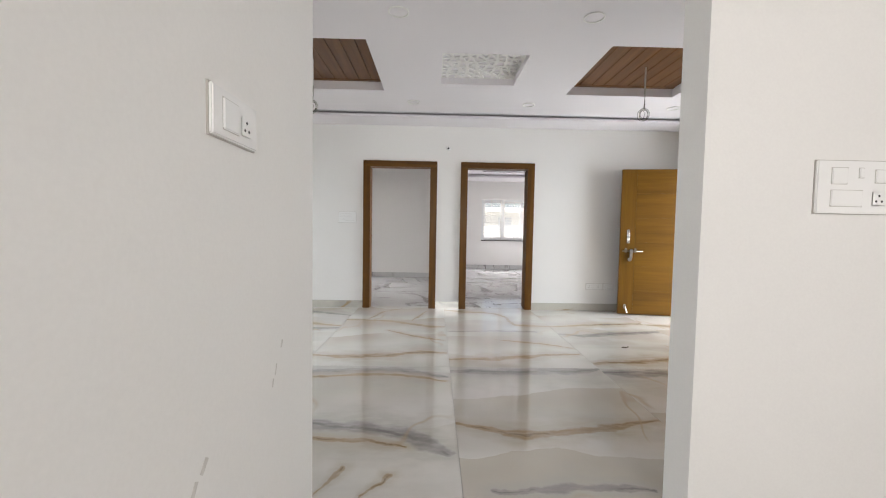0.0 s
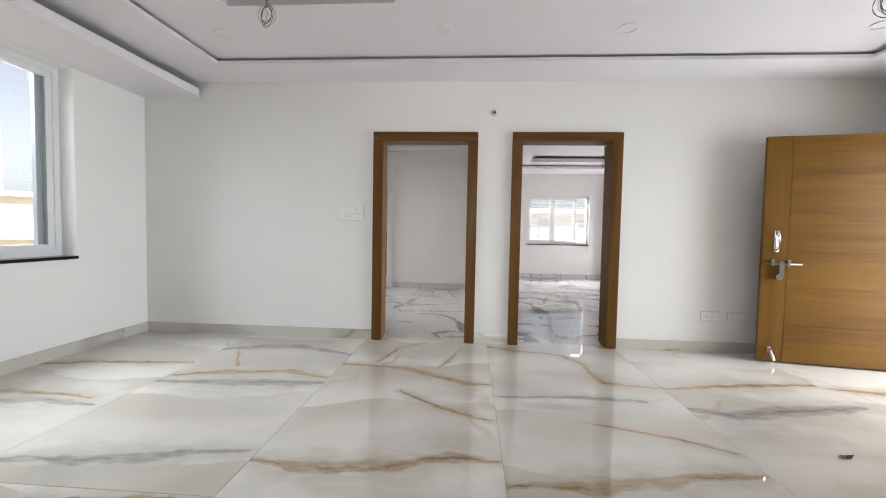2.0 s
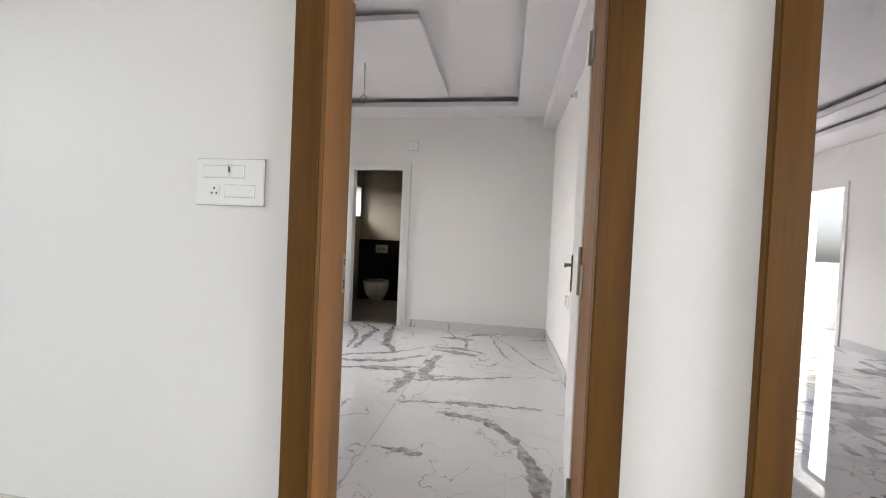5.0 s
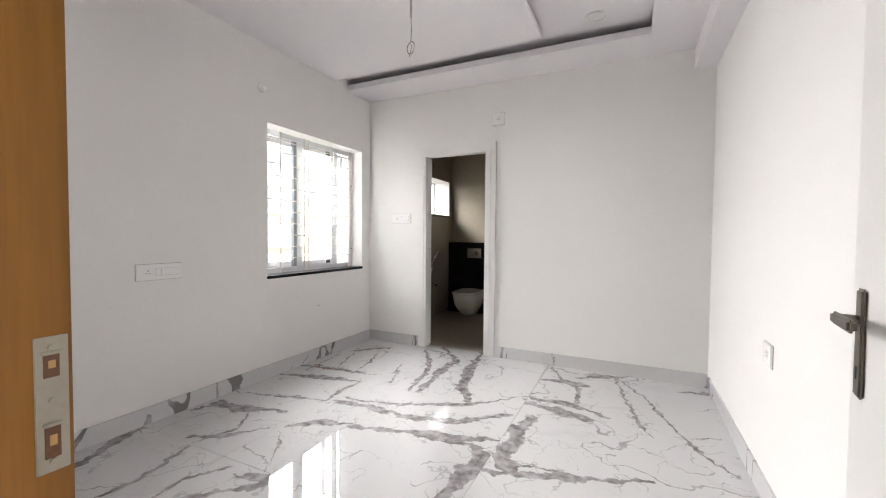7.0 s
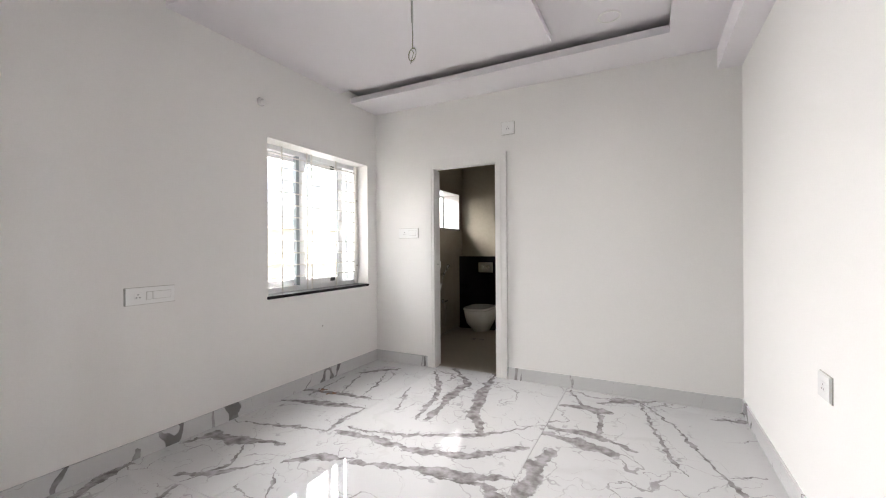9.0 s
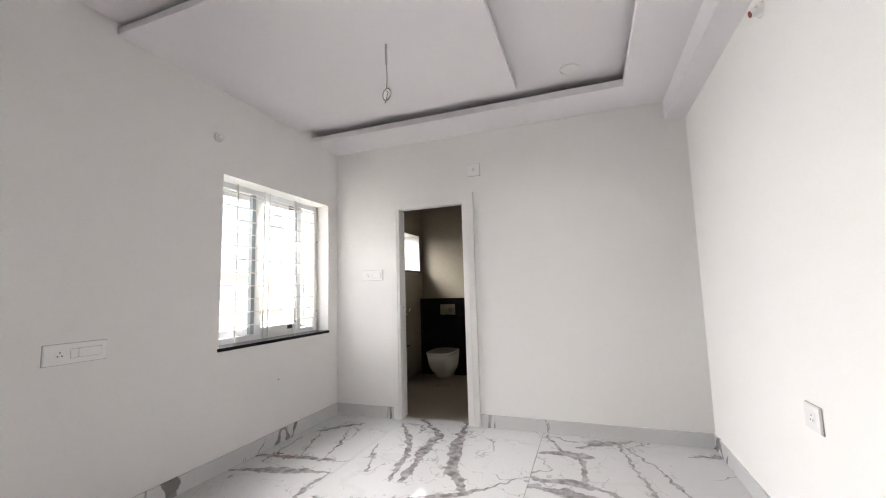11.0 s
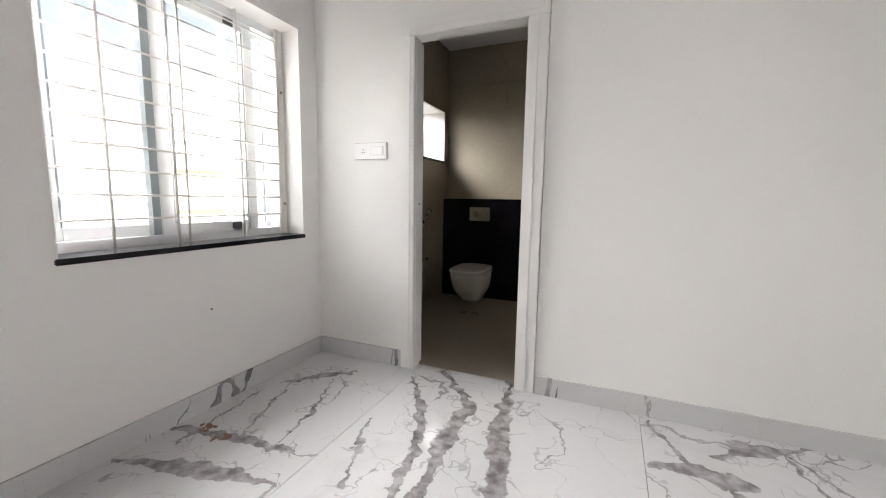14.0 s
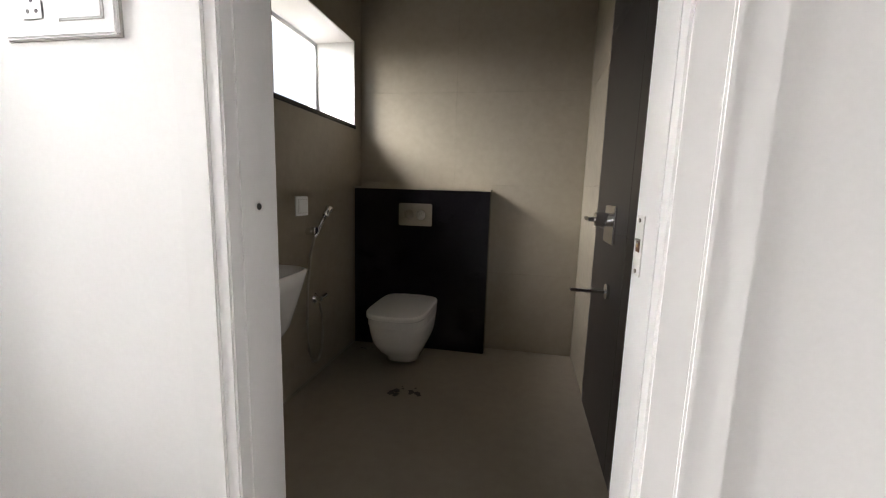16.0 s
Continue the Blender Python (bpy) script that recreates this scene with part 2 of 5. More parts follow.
def onyx(name, rough, ochre=(), grey=(), centre=(0, 0)):
    """Polished cream slab with long waving bands: one crisp edge each, ochre or grey, that fade into beige."""
    m = bpy.data.materials.new(name)
    m.use_nodes = True
    n, l = m.node_tree.nodes, m.node_tree.links
    b = n["Principled BSDF"]
    where = n.new("ShaderNodeTexCoord")
    info = n.new("ShaderNodeObjectInfo")
    far = n.new("ShaderNodeVectorMath")
    far.operation = 'SCALE'
    far.inputs[0].default_value = (37.0, 53.0, 0.0)
    l.new(info.outputs["Random"], far.inputs["Scale"])
    moved = n.new("ShaderNodeVectorMath")
    l.new(where.outputs["Object"], moved.inputs[0])
    l.new(far.outputs[0], moved.inputs[1])
    here = moved.outputs[0]

    def noise(scale, detail, stretch=(1, 1, 1), seed=0.0):
        place = n.new("ShaderNodeMapping")
        place.inputs["Scale"].default_value = stretch
        place.inputs["Location"].default_value = (seed, seed * 0.7, 0)
        l.new(here, place.inputs["Vector"])
        tex = n.new("ShaderNodeTexNoise")
        tex.inputs["Scale"].default_value, tex.inputs["Detail"].default_value = scale, detail
        l.new(place.outputs[0], tex.inputs["Vector"])
        return tex.outputs["Fac"]

    def ramp(value, a, c, lo=0.0, hi=1.0):
        k = n.new("ShaderNodeMapRange")
        k.interpolation_type = 'SMOOTHSTEP'
        for slot, v in (("Value", value), ("From Min", a), ("From Max", c), ("To Min", lo), ("To Max", hi)):
            if isinstance(v, (int, float)):
                k.inputs[slot].default_value = v
            else:
                l.new(v, k.inputs[slot])
        return k.outputs[0]

    def times(a, c):
        return node_math(n, l, 'MULTIPLY', a, c)

    axis = n.new("ShaderNodeSeparateXYZ")
    l.new(here, axis.inputs[0])

    def bed(spacing, swing, seed):
        """Distance into a layer, 0 at its crisp edge and 1 at the next edge."""
        v = node_math(n, l, 'ADD', axis.outputs["Y"], times(node_math(n, l, 'SUBTRACT', noise(1.0, 1.5, (0.75, 0.75, 1), seed), 0.5), swing))
        v = node_math(n, l, 'ADD', v, times(node_math(n, l, 'SUBTRACT', noise(4.5, 5, (0.7, 1, 1), seed + 4), 0.5), 0.17))
        return node_math(n, l, 'FRACT', node_math(n, l, 'ADD', times(v, -1.0 / spacing), seed * 0.37), 0.0)

    fine = ramp(noise(16, 6, (0.5, 1.4, 1), 2.0), 0.3, 0.65, 0.55, 1.0)
    one, two = bed(0.74, 0.9, 3.3), bed(1.02, 1.15, 9.1)
    colour = node_mix(n, l, times(ramp(one, 0.95, 0.15), ramp(noise(0.8, 3, seed=6.0), 0.35, 0.6)), (0.63, 0.61, 0.57), (0.49, 0.445, 0.375))
    colour = node_mix(n, l, times(ramp(noise(1.3, 6, (0.5, 1.3, 1), 31.0), 0.45, 0.68), 0.85), colour, (0.47, 0.445, 0.40))
    for dist, tint, edge, seed, reach, low in () if ochre or grey else ((two, (0.33, 0.32, 0.305), (0.25, 0.235, 0.22), 17.0, 0.20, 0.43), (one, (0.43, 0.325, 0.205), (0.27, 0.175, 0.085), 23.0, 0.20, 0.36)):
        strong = ramp(noise(1.0, 2.5, (0.7, 0.9, 1), seed), low, low + 0.16)
        wide = times(ramp(noise(2.3, 3, (0.8, 1, 1), seed + 3), 0.3, 0.7, 0.4, 1.3), reach)
        body = times(ramp(dist, 0.0, 0.012), ramp(dist, wide, times(wide, 0.35)))
        colour = node_mix(n, l, times(times(body, strong), times(fine, 0.9)), colour, tint)
        line = times(ramp(dist, 0.0, 0.008), ramp(dist, 0.045, 0.012))
        colour = node_mix(n, l, times(times(line, strong), times(ramp(noise(3.0, 4, seed=seed + 8), 0.38, 0.62), 0.85)), colour, edge)
    for strokes, tint, edge, halo in ((grey, (0.27, 0.26, 0.25), (0.17, 0.16, 0.15), (0.46, 0.435, 0.395)), (ochre, (0.32, 0.235, 0.14), (0.17, 0.11, 0.055), (0.47, 0.415, 0.335))):
        if not strokes:
            continue
        spot = where.outputs["Object"]
        off = stroke_field(n, l, spot, strokes, centre, 0.10, 0.05)
        ratio = node_math(n, l, 'DIVIDE', off, spread_noise(n, l, spot, 3.5, 4, 0.3, 0.7, 0.5, 1.6))
        colour = node_mix(n, l, times(ramp(ratio, 5.5, 0.8), times(fine, 0.85)), colour, halo)
        colour = node_mix(n, l, times(ramp(ratio, 1.15, 0.55), times(fine, 0.9)), colour, tint)
        colour = node_mix(n, l, times(ramp(ratio, 0.34, 0.12), times(ramp(noise(5.0, 4, seed=61.0), 0.42, 0.58), 0.65)), colour, edge)
    # stray cracks that branch off the bands
    stray = node_math(n, l, 'ABSOLUTE', node_math(n, l, 'SUBTRACT', noise(0.85, 3.0, (1.0, 0.55, 1), 41.0), 0.5))
    colour = node_mix(n, l, times(times(ramp(stray, 0.010, 0.0), ramp(noise(1.3, 2, seed=44.0), 0.52, 0.62)), 0.5), colour, (0.42, 0.32, 0.20))
    l.new(colour, b.inputs["Base Color"])
    l.new(ramp(noise(1.1, 5, seed=50.0), 0.0, 1.0, rough * 0.6, rough * 1.5), b.inputs["Roughness"])
    b.inputs["IOR"].default_value = 1.85
    return m


def wood(name, dark, light, rough, grain_axis=2, scale=1.0, coat=0.05):
    m = bpy.data.materials.new(name)
    m.use_nodes = True
    n, l = m.node_tree.nodes, m.node_tree.links
    b = n["Principled BSDF"]
    where = n.new("ShaderNodeTexCoord")
    info = n.new("ShaderNodeObjectInfo")
    far = n.new("ShaderNodeVectorMath")
    far.operation = 'SCALE'
    far.inputs[0].default_value = (7.0, 11.0, 5.0)
    l.new(info.outputs["Random"], far.inputs["Scale"])
    moved = n.new("ShaderNodeVectorMath")
    l.new(where.outputs["Object"], moved.inputs[0])
    l.new(far.outputs[0], moved.inputs[1])
    place = n.new("ShaderNodeMapping")
    stretch = [22.0 * scale] * 3
    stretch[grain_axis] = 1.1 * scale
    place.inputs["Scale"].default_value = stretch
    l.new(moved.outputs[0], place.inputs["Vector"])
    band, fine = n.new("ShaderNodeTexNoise"), n.new("ShaderNodeTexNoise")
    band.inputs["Scale"].default_value, band.inputs["Detail"].default_value, band.inputs["Distortion"].default_value = 0.55, 4, 0.7
    fine.inputs["Scale"].default_value, fine.inputs["Detail"].default_value = 6.0, 4
    l.new(place.outputs[0], band.inputs["Vector"])
    l.new(place.outputs[0], fine.inputs["Vector"])
    both = node_math(n, l, 'MULTIPLY_ADD', fine.outputs["Fac"], 0.35, band.outputs["Fac"])
    ramp = n.new("ShaderNodeMapRange")
    ramp.inputs["From Min"].default_value, ramp.inputs["From Max"].default_value = 0.45, 0.95
    l.new(both, ramp.inputs["Value"])
    l.new(node_mix(n, l, ramp.outputs[0], dark, light), b.inputs["Base Color"])
    b.inputs["Roughness"].default_value = rough
    b.inputs["Coat Weight"].default_value = coat
    b.inputs["Coat Roughness"].default_value = 0.15
    relief = n.new("ShaderNodeBump")
    relief.inputs["Strength"].default_value, relief.inputs["Distance"].default_value = 0.08, 0.004
    l.new(fine.outputs["Fac"], relief.inputs["Height"])
    l.new(relief.outputs[0], b.inputs["Normal"])
    b.inputs["Specular IOR Level"].default_value = 0.28
    return m


def glass(name, tint=(1, 1, 1), gloss=0.9):
    m = bpy.data.materials.new(name)
    m.use_nodes = True
    n, l = m.node_tree.nodes, m.node_tree.links
    n.remove(n["Principled BSDF"])
    clear, shine, both, fres = (n.new("ShaderNodeBsdfTransparent"), n.new("ShaderNodeBsdfGlossy"),
                                n.new("ShaderNodeMixShader"), n.new("ShaderNodeLayerWeight"))
    fres.inputs["Blend"].default_value = 0.5
    rise = node_math(n, l, 'MULTIPLY_ADD', node_math(n, l, 'POWER', fres.outputs["Facing"], 5.0), 0.6, 0.04)
    clear.inputs["Color"].default_value = (*tint, 1)
    shine.inputs["Roughness"].default_value = 0.02
    l.new(rise, both.inputs[0])
    l.new(clear.outputs[0], both.inputs[1])
    l.new(shine.outputs[0], both.inputs[2])
    l.new(both.outputs[0], n["Material Output"].inputs["Surface"])
    return m


PAINT = material("wall_paint", (0.83, 0.82, 0.80), 0.55, spread=0.025, grain=120, bump=0.03, blotch=0.8)
CEILING = material("ceiling_paint", (0.79, 0.765, 0.79), 0.7, spread=0.015, grain=90, bump=0.02)
WHITE = material("white_enamel", (0.82, 0.81, 0.79), 0.3, spread=0.02, grain=60, bump=0.01)
PLASTIC = material("white_plastic", (0.90, 0.90, 0.89), 0.22, spread=0.01, grain=60, bump=0)
UPVC = material("white_upvc", (0.80, 0.81, 0.82), 0.28, spread=0.02, grain=30, bump=0)
BARS = material("grille_paint", (0.74, 0.72, 0.68), 0.4, spread=0.06, grain=80, bump=0.03)
DARK_GAP = material("dark_rubber", (0.06, 0.065, 0.07), 0.6, bump=0)
GREY_SEAL = material("grey_sash", (0.31, 0.345, 0.365), 0.4, bump=0)
GRANITE = material("black_granite", (0.008, 0.007, 0.009), 0.16, spread=0.5, grain=160, bump=0, blotch=8, spec=0.22)
STEEL = material("brushed_steel", (0.33, 0.30, 0.25), 0.42, 1.0, spread=0.08, grain=120, bump=0.03)
CHROME = material("chrome", (0.75, 0.75, 0.75), 0.12, 1.0, spread=0.03, grain=20, bump=0)
BRONZE = material("dark_bronze", (0.16, 0.145, 0.12), 0.38, 1.0, spread=0.1, grain=90, bump=0.02)
COPPER_TUBE = material("red_tube", (0.25, 0.05, 0.03), 0.5)
WIRE_BLACK = material("black_wire", (0.03, 0.03, 0.03), 0.45, bump=0)
WIRE_GREEN = material("olive_wire", (0.16, 0.17, 0.08), 0.45, bump=0)
WIRE_WHITE = material("white_wire", (0.55, 0.55, 0.53), 0.4, bump=0)
PORCELAIN = material("porcelain", (0.82, 0.80, 0.76), 0.1, spread=0.01, bump=0, coat=0.4)
CONCRETE = material("landing_concrete", (0.6, 0.6, 0.58), 0.6, spread=0.06, grain=14, bump=0.05)
FACADE = material("facade_render", (0.78, 0.78, 0.76), 0.8, spread=0.06, grain=3, bump=0.05)
FACADE_CREAM = material("facade_cream", (0.74, 0.69, 0.58), 0.8, spread=0.06, grain=3, bump=0.05)
RAW = material("raw_concrete", (0.74, 0.74, 0.74), 0.9, spread=0.1, grain=2, bump=0.05)
PANE_FAR = material("far_window", (0.60, 0.62, 0.64), 0.6, spread=0.1, bump=0)
EARTH = material("far_ground", (0.42, 0.40, 0.35), 0.95, spread=0.2, grain=0.4, bump=0.1, blotch=0.03)
CHAIR_PLASTIC = material("cream_plastic", (0.80, 0.75, 0.62), 0.35, spread=0.04, bump=0)
LITTER = material("dry_leaf", (0.06, 0.045, 0.03), 0.8)
MORTISE = material("raw_mortise", (0.12, 0.055, 0.028), 0.85, spread=0.3, grain=120, bump=0.3)
STAIN = material("rust_stain", (0.16, 0.075, 0.04), 0.8, spread=0.4, grain=30)
GROUT_AND_SHADE = material("grout_and_shade_grey", (0.45, 0.43, 0.40), 0.8)
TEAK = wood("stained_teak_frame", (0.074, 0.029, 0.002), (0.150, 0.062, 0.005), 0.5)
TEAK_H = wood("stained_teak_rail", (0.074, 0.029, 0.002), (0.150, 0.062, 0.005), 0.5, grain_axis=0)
TEAK_LIGHT = wood("lighter_teak_lining", (0.145, 0.056, 0.007), (0.255, 0.108, 0.017), 0.42)
# pale split wood, and door posts with daylight lightened into their colour
LIT_AND_SPLIT_WOOD = wood("lit_post_and_split_wood", (0.36, 0.20, 0.07), (0.52, 0.31, 0.12), 0.4)
DOOR_WOOD = wood("oak_veneer", (0.100, 0.043, 0.003), (0.200, 0.096, 0.008), 0.4, scale=0.6)
DOOR_WOOD_H = wood("oak_veneer_rail", (0.100, 0.043, 0.003), (0.200, 0.096, 0.008), 0.4, grain_axis=0, scale=0.6)
PLANK = wood("ceiling_plank", (0.10, 0.040, 0.012), (0.20, 0.088, 0.028), 0.4, grain_axis=1, coat=0.2)
ONYX = onyx("onyx_floor_tile", 0.014)
STATUARIO = marble("veined_floor_tile", (0.72, 0.72, 0.725), (
    ((0.56, 0.555, 0.56), (0.5, 0.9, 1), 1.0, 0.012, 0.4, 0.42, 0.8, 2.3),
    ((0.20, 0.185, 0.185), (0.36, 0.95, 1), 1.1, 0.024, 0.36, 0.41, 0.16, 5.9),
    ((0.22, 0.20, 0.20), (0.95, 0.36, 1), 1.0, 0.020, 0.36, 0.45, 0.16, 12.7),
    ((0.25, 0.23, 0.235), (0.7, 0.7, 1), 1.9, 0.008, 0.35, 0.45, 0.25, 27.3),
    ((0.33, 0.31, 0.32), (0.9, 0.9, 1), 3.2, 0.004, 0.35, 0.46, 0.3, 33.1)), 0.014, cloud=(0.64, 0.64, 0.65), cloud_amount=0.4, jitter=0.10)
VEINED_FINE = (((0.56, 0.555, 0.56), (0.5, 0.9, 1), 1.0, 0.012, 0.4, 0.42, 0.8, 2.3),
               ((0.30, 0.28, 0.285), (0.7, 0.7, 1), 1.9, 0.005, 0.35, 0.47, 0.25, 27.3),
               ((0.36, 0.34, 0.35), (0.9, 0.9, 1), 3.2, 0.003, 0.35, 0.46, 0.3, 33.1))
BATH_TILE = material("greige_tile", (0.35, 0.31, 0.24), 0.24, spread=0.08, grain=25, bump=0.01, blotch=2.0)
BATH_FLOOR = material("greige_floor_tile", (0.31, 0.27, 0.21), 0.38, spread=0.10, grain=18, bump=0.02, blotch=1.6)
BATH_DARK = material("charcoal_tile", (0.026, 0.023, 0.022), 0.34, spread=0.25, grain=20, bump=0.01, blotch=3)
CLEAR = glass("window_glass")


# ---- building helpers ----
def boxes(*items):
    """A bmesh of boxes: (x0, x1, y0, y1, z0, z1) each."""
    bm = bmesh.new()
    for x0, x1, y0, y1, z0, z1 in items:
        m = Matrix.LocRotScale(((x0 + x1) / 2, (y0 + y1) / 2, (z0 + z1) / 2), None, (abs(x1 - x0), abs(y1 - y0), abs(z1 - z0)))
        bmesh.ops.create_cube(bm, size=1, matrix=m)
    return bm


def soft_box(x0, x1, y0, y1, z0, z1, r=0.003, segments=2):
    bm = boxes((x0, x1, y0, y1, z0, z1))
    bmesh.ops.bevel(bm, geom=bm.edges[:], offset=r, segments=segments, affect='EDGES')
    return bm


def rod(bm, a, b, r, sides=10, r2=None):
    a, b = Vector(a), Vector(b)
    m = Matrix.Translation((a + b) / 2) @ (b - a).to_track_quat('Z', 'Y').to_matrix().to_4x4()
    bmesh.ops.create_cone(bm, cap_ends=True, segments=sides, radius1=r, radius2=r if r2 is None else r2, depth=(b - a).length, matrix=m)
    return bm


def tube(points, r, sides=6):
    """A bent tube through points."""
    bm = bmesh.new()
    pts = [Vector(p) for p in points]
    rings = []
    for i, p in enumerate(pts):
        d = (pts[min(i + 1, len(pts) - 1)] - pts[max(i - 1, 0)]).normalized()
        q = d.to_track_quat('Z', 'Y')
        rings.append([bm.verts.new(p + q @ Vector((r * math.cos(k * 2 * math.pi / sides), r * math.sin(k * 2 * math.pi / sides), 0))) for k in range(sides)])
    for a, b in zip(rings, rings[1:]):
        for k in range(sides):
            bm.faces.new((a[k], a[(k + 1) % sides], b[(k + 1) % sides], b[k]))
    bm.faces.new(rings[0][::-1])
    bm.faces.new(rings[-1])
    return bm


def mesh_of(name, bm, mat, smooth=False):
    data = bpy.data.meshes.new(name)
    bmesh.ops.recalc_face_normals(bm, faces=bm.faces[:])
    bm.to_mesh(data)
    bm.free()
    data.materials.append(mat)
    if smooth:
        for p in data.polygons:
            p.use_smooth = True
    return data


ORIGIN = {}


def part(name, bm, mat, parent, label="", smooth=False, local=False):
    """Links bm, given in the world (or in its thing's own axes, if local), as one mesh under parent."""
    base = ORIGIN[parent]
    if not local:
        bm.transform(base.inverted())
    ob = new(name, mesh_of(name, bm, mat, smooth))
    ob.parent = parent
    ORIGIN[ob] = base
    if label:
        ob["label"] = label
    return ob


def thing(name, label, category, base=(0, 0, 0), group="", kind="", place=None):
    """An Empty at a thing's base, for its parts."""
    ob = new(name)
    ob.matrix_basis = Matrix.Translation(base) if place is None else place
    ORIGIN[ob] = ob.matrix_basis.copy()
    return tagged(ob, label, category, group, kind)


def structure(name, bm, mat, label, category):
    return tagged(new(name, mesh_of(name, bm, mat)), label, category, kind="structure")


def slab_pieces(a0, a1, b0, b1, holes):
    """Rectangles that fill a0..a1 by b0..b1 around the holes (a0, a1, b0, b1)."""
    cuts_a = sorted({a0, a1, *[v for h in holes for v in h[:2]]})
    cuts_b = sorted({b0, b1, *[v for h in holes for v in h[2:]]})
    out = []
    for p, q in zip(cuts_a, cuts_a[1:]):
        run = None
        for r, s in zip(cuts_b, cuts_b[1:]):
            mid = ((p + q) / 2, (r + s) / 2)
            if any(h[0] < mid[0] < h[1] and h[2] < mid[1] < h[3] for h in holes):
                run = None
            elif run:
                run[3] = s
            else:
                run = [p, q, r, s]
                out.append(run)
    return out


def wall_y(y0, y1, x0, x1, z0, z1, holes=()):
    return boxes(*[(p, q, y0, y1, r, s) for p, q, r, s in slab_pieces(x0, x1, z0, z1, holes)])


def wall_x(x0, x1, y0, y1, z0, z1, holes=()):
    return boxes(*[(x0, x1, p, q, r, s) for p, q, r, s in slab_pieces(y0, y1, z0, z1, holes)])


def slab(z0, z1, x0, x1, y0, y1, holes=()):
    return boxes(*[(p, q, r, s, z0, z1) for p, q, r, s in slab_pieces(x0, x1, y0, y1, holes)])


def merge(*bms):
    out = bmesh.new()
    for b in bms:
        data = bpy.data.meshes.new("scratch")
        b.to_mesh(data)
        b.free()
        out.from_mesh(data)
        bpy.data.meshes.remove(data)
    return out


# ---- setting: walls ----
TOP = 3.1
structure("wall_north", wall_y(0.03, 0.25, -2.71, 5.15, 0, TOP, [(0.0, 1.063, 0, 2.14), (1.405, 2.478, 0, 2.14)]), PAINT,
          "off-white painted living room wall with two doorways", "wall")
structure("wall_west", wall_x(-2.71, -2.476, -4.6, 0.03, 0, TOP, [(-2.30, -0.73, 0.84, 2.49)]), PAINT,
          "off-white painted living room wall with a wide window", "wall")
structure("wall_east", wall_x(4.87, 5.15, -4.6, 0.03, 0, TOP, [(-1.83, -0.31, 0, 2.14)]), PAINT,
          "off-white painted living room wall with the main doorway", "wall")
structure("wall_south_1", boxes((-2.476, 0.45, -4.6, -4.365, 0, TOP), (0.45, 0.62, -8.6, -4.365, 0, TOP)), PAINT,
          "off-white painted wall beside the kitchen passage", "wall")
structure("wall_south_2", boxes((1.885, 4.87, -4.514, -4.378, 0, TOP)), PAINT,
          "off-white painted wall end beside the kitchen passage", "wall")
structure("wall_kitchen", merge(wall_y(-8.85, -8.6, 0.45, 4.87, 0, TOP, [(0.9, 2.7, 1.0, 2.2)]), boxes((4.87, 5.1, -8.85, -4.6, 0, TOP))), PAINT,
          "plain painted walls closing the kitchen", "wall")
structure("wall_bedroom_west", wall_x(-2.33, -2.057, 0.25, 3.95, 0, TOP, [(2.403, 3.667, 0.836, 2.125)]), PAINT,
          "off-white painted bedroom wall with a grilled window", "wall")
structure("wall_bedroom_east", boxes((1.25, 1.37, 0.25, 6.25, 0, TOP)), PAINT, "off-white painted wall between the bedrooms", "wall")
structure("wall_bedroom_north", wall_y(3.822, 3.95, -2.057, 1.25, 0, TOP, [(-1.408, -0.541, 0, 2.138)]), PAINT,
          "off-white painted bedroom wall with the bathroom doorway", "wall")
structure("wall_bath_west", wall_x(-2.33, -1.98, 3.95, 6.1, 0, TOP, [(4.94, 5.845, 1.51, 2.06)]), BATH_TILE,
          "greige tiled bathroom wall with a high louvred window", "wall")
structure("wall_bath_north", boxes((-1.98, -0.45, 5.95, 6.1, 0, TOP)), BATH_TILE, "greige tiled bathroom wall", "wall")
structure("wall_bath_east", boxes((-0.45, -0.3, 3.95, 6.1, 0, TOP)), BATH_TILE, "greige tiled bathroom wall beside the shower", "wall")
structure("wall_second_north", wall_y(6.25, 6.48, 1.25, 5.3, 0, TOP, [(2.45, 4.0, 0.85, 2.1)]), PAINT,
          "white painted wall of the second bedroom with a window", "wall")
structure("wall_second_east", wall_x(5.05, 5.3, 0.25, 6.25, 0, TOP, [(4.72, 5.53, 0, 2.08)]), PAINT,
          "white painted wall of the second bedroom with the balcony doorway", "wall")
structure("wall_landing", boxes((5.15, 8.2, 0.03, 0.25, 0, TOP), (5.15, 8.2, -3.6, -3.4, 0, TOP), (8.0, 8.2, -3.4, 0.03, 0, 1.0)), PAINT,
          "white painted walls of the landing", "wall")
# the last box is an unseen slab, added to block sun from the balcony doorway
structure("wall_balcony", boxes((5.3, 6.6, 6.0, 6.1, 0, 1.0), (6.6, 6.75, 3.8, 6.1, 0, 1.0), (5.3, 6.6, 3.8, 3.9, 0, TOP), (5.3, 7.2, 3.8, 6.48, 2.8, 3.0)), PAINT,
          "white painted balcony parapet with an added sun-blocking slab above", "parapet")

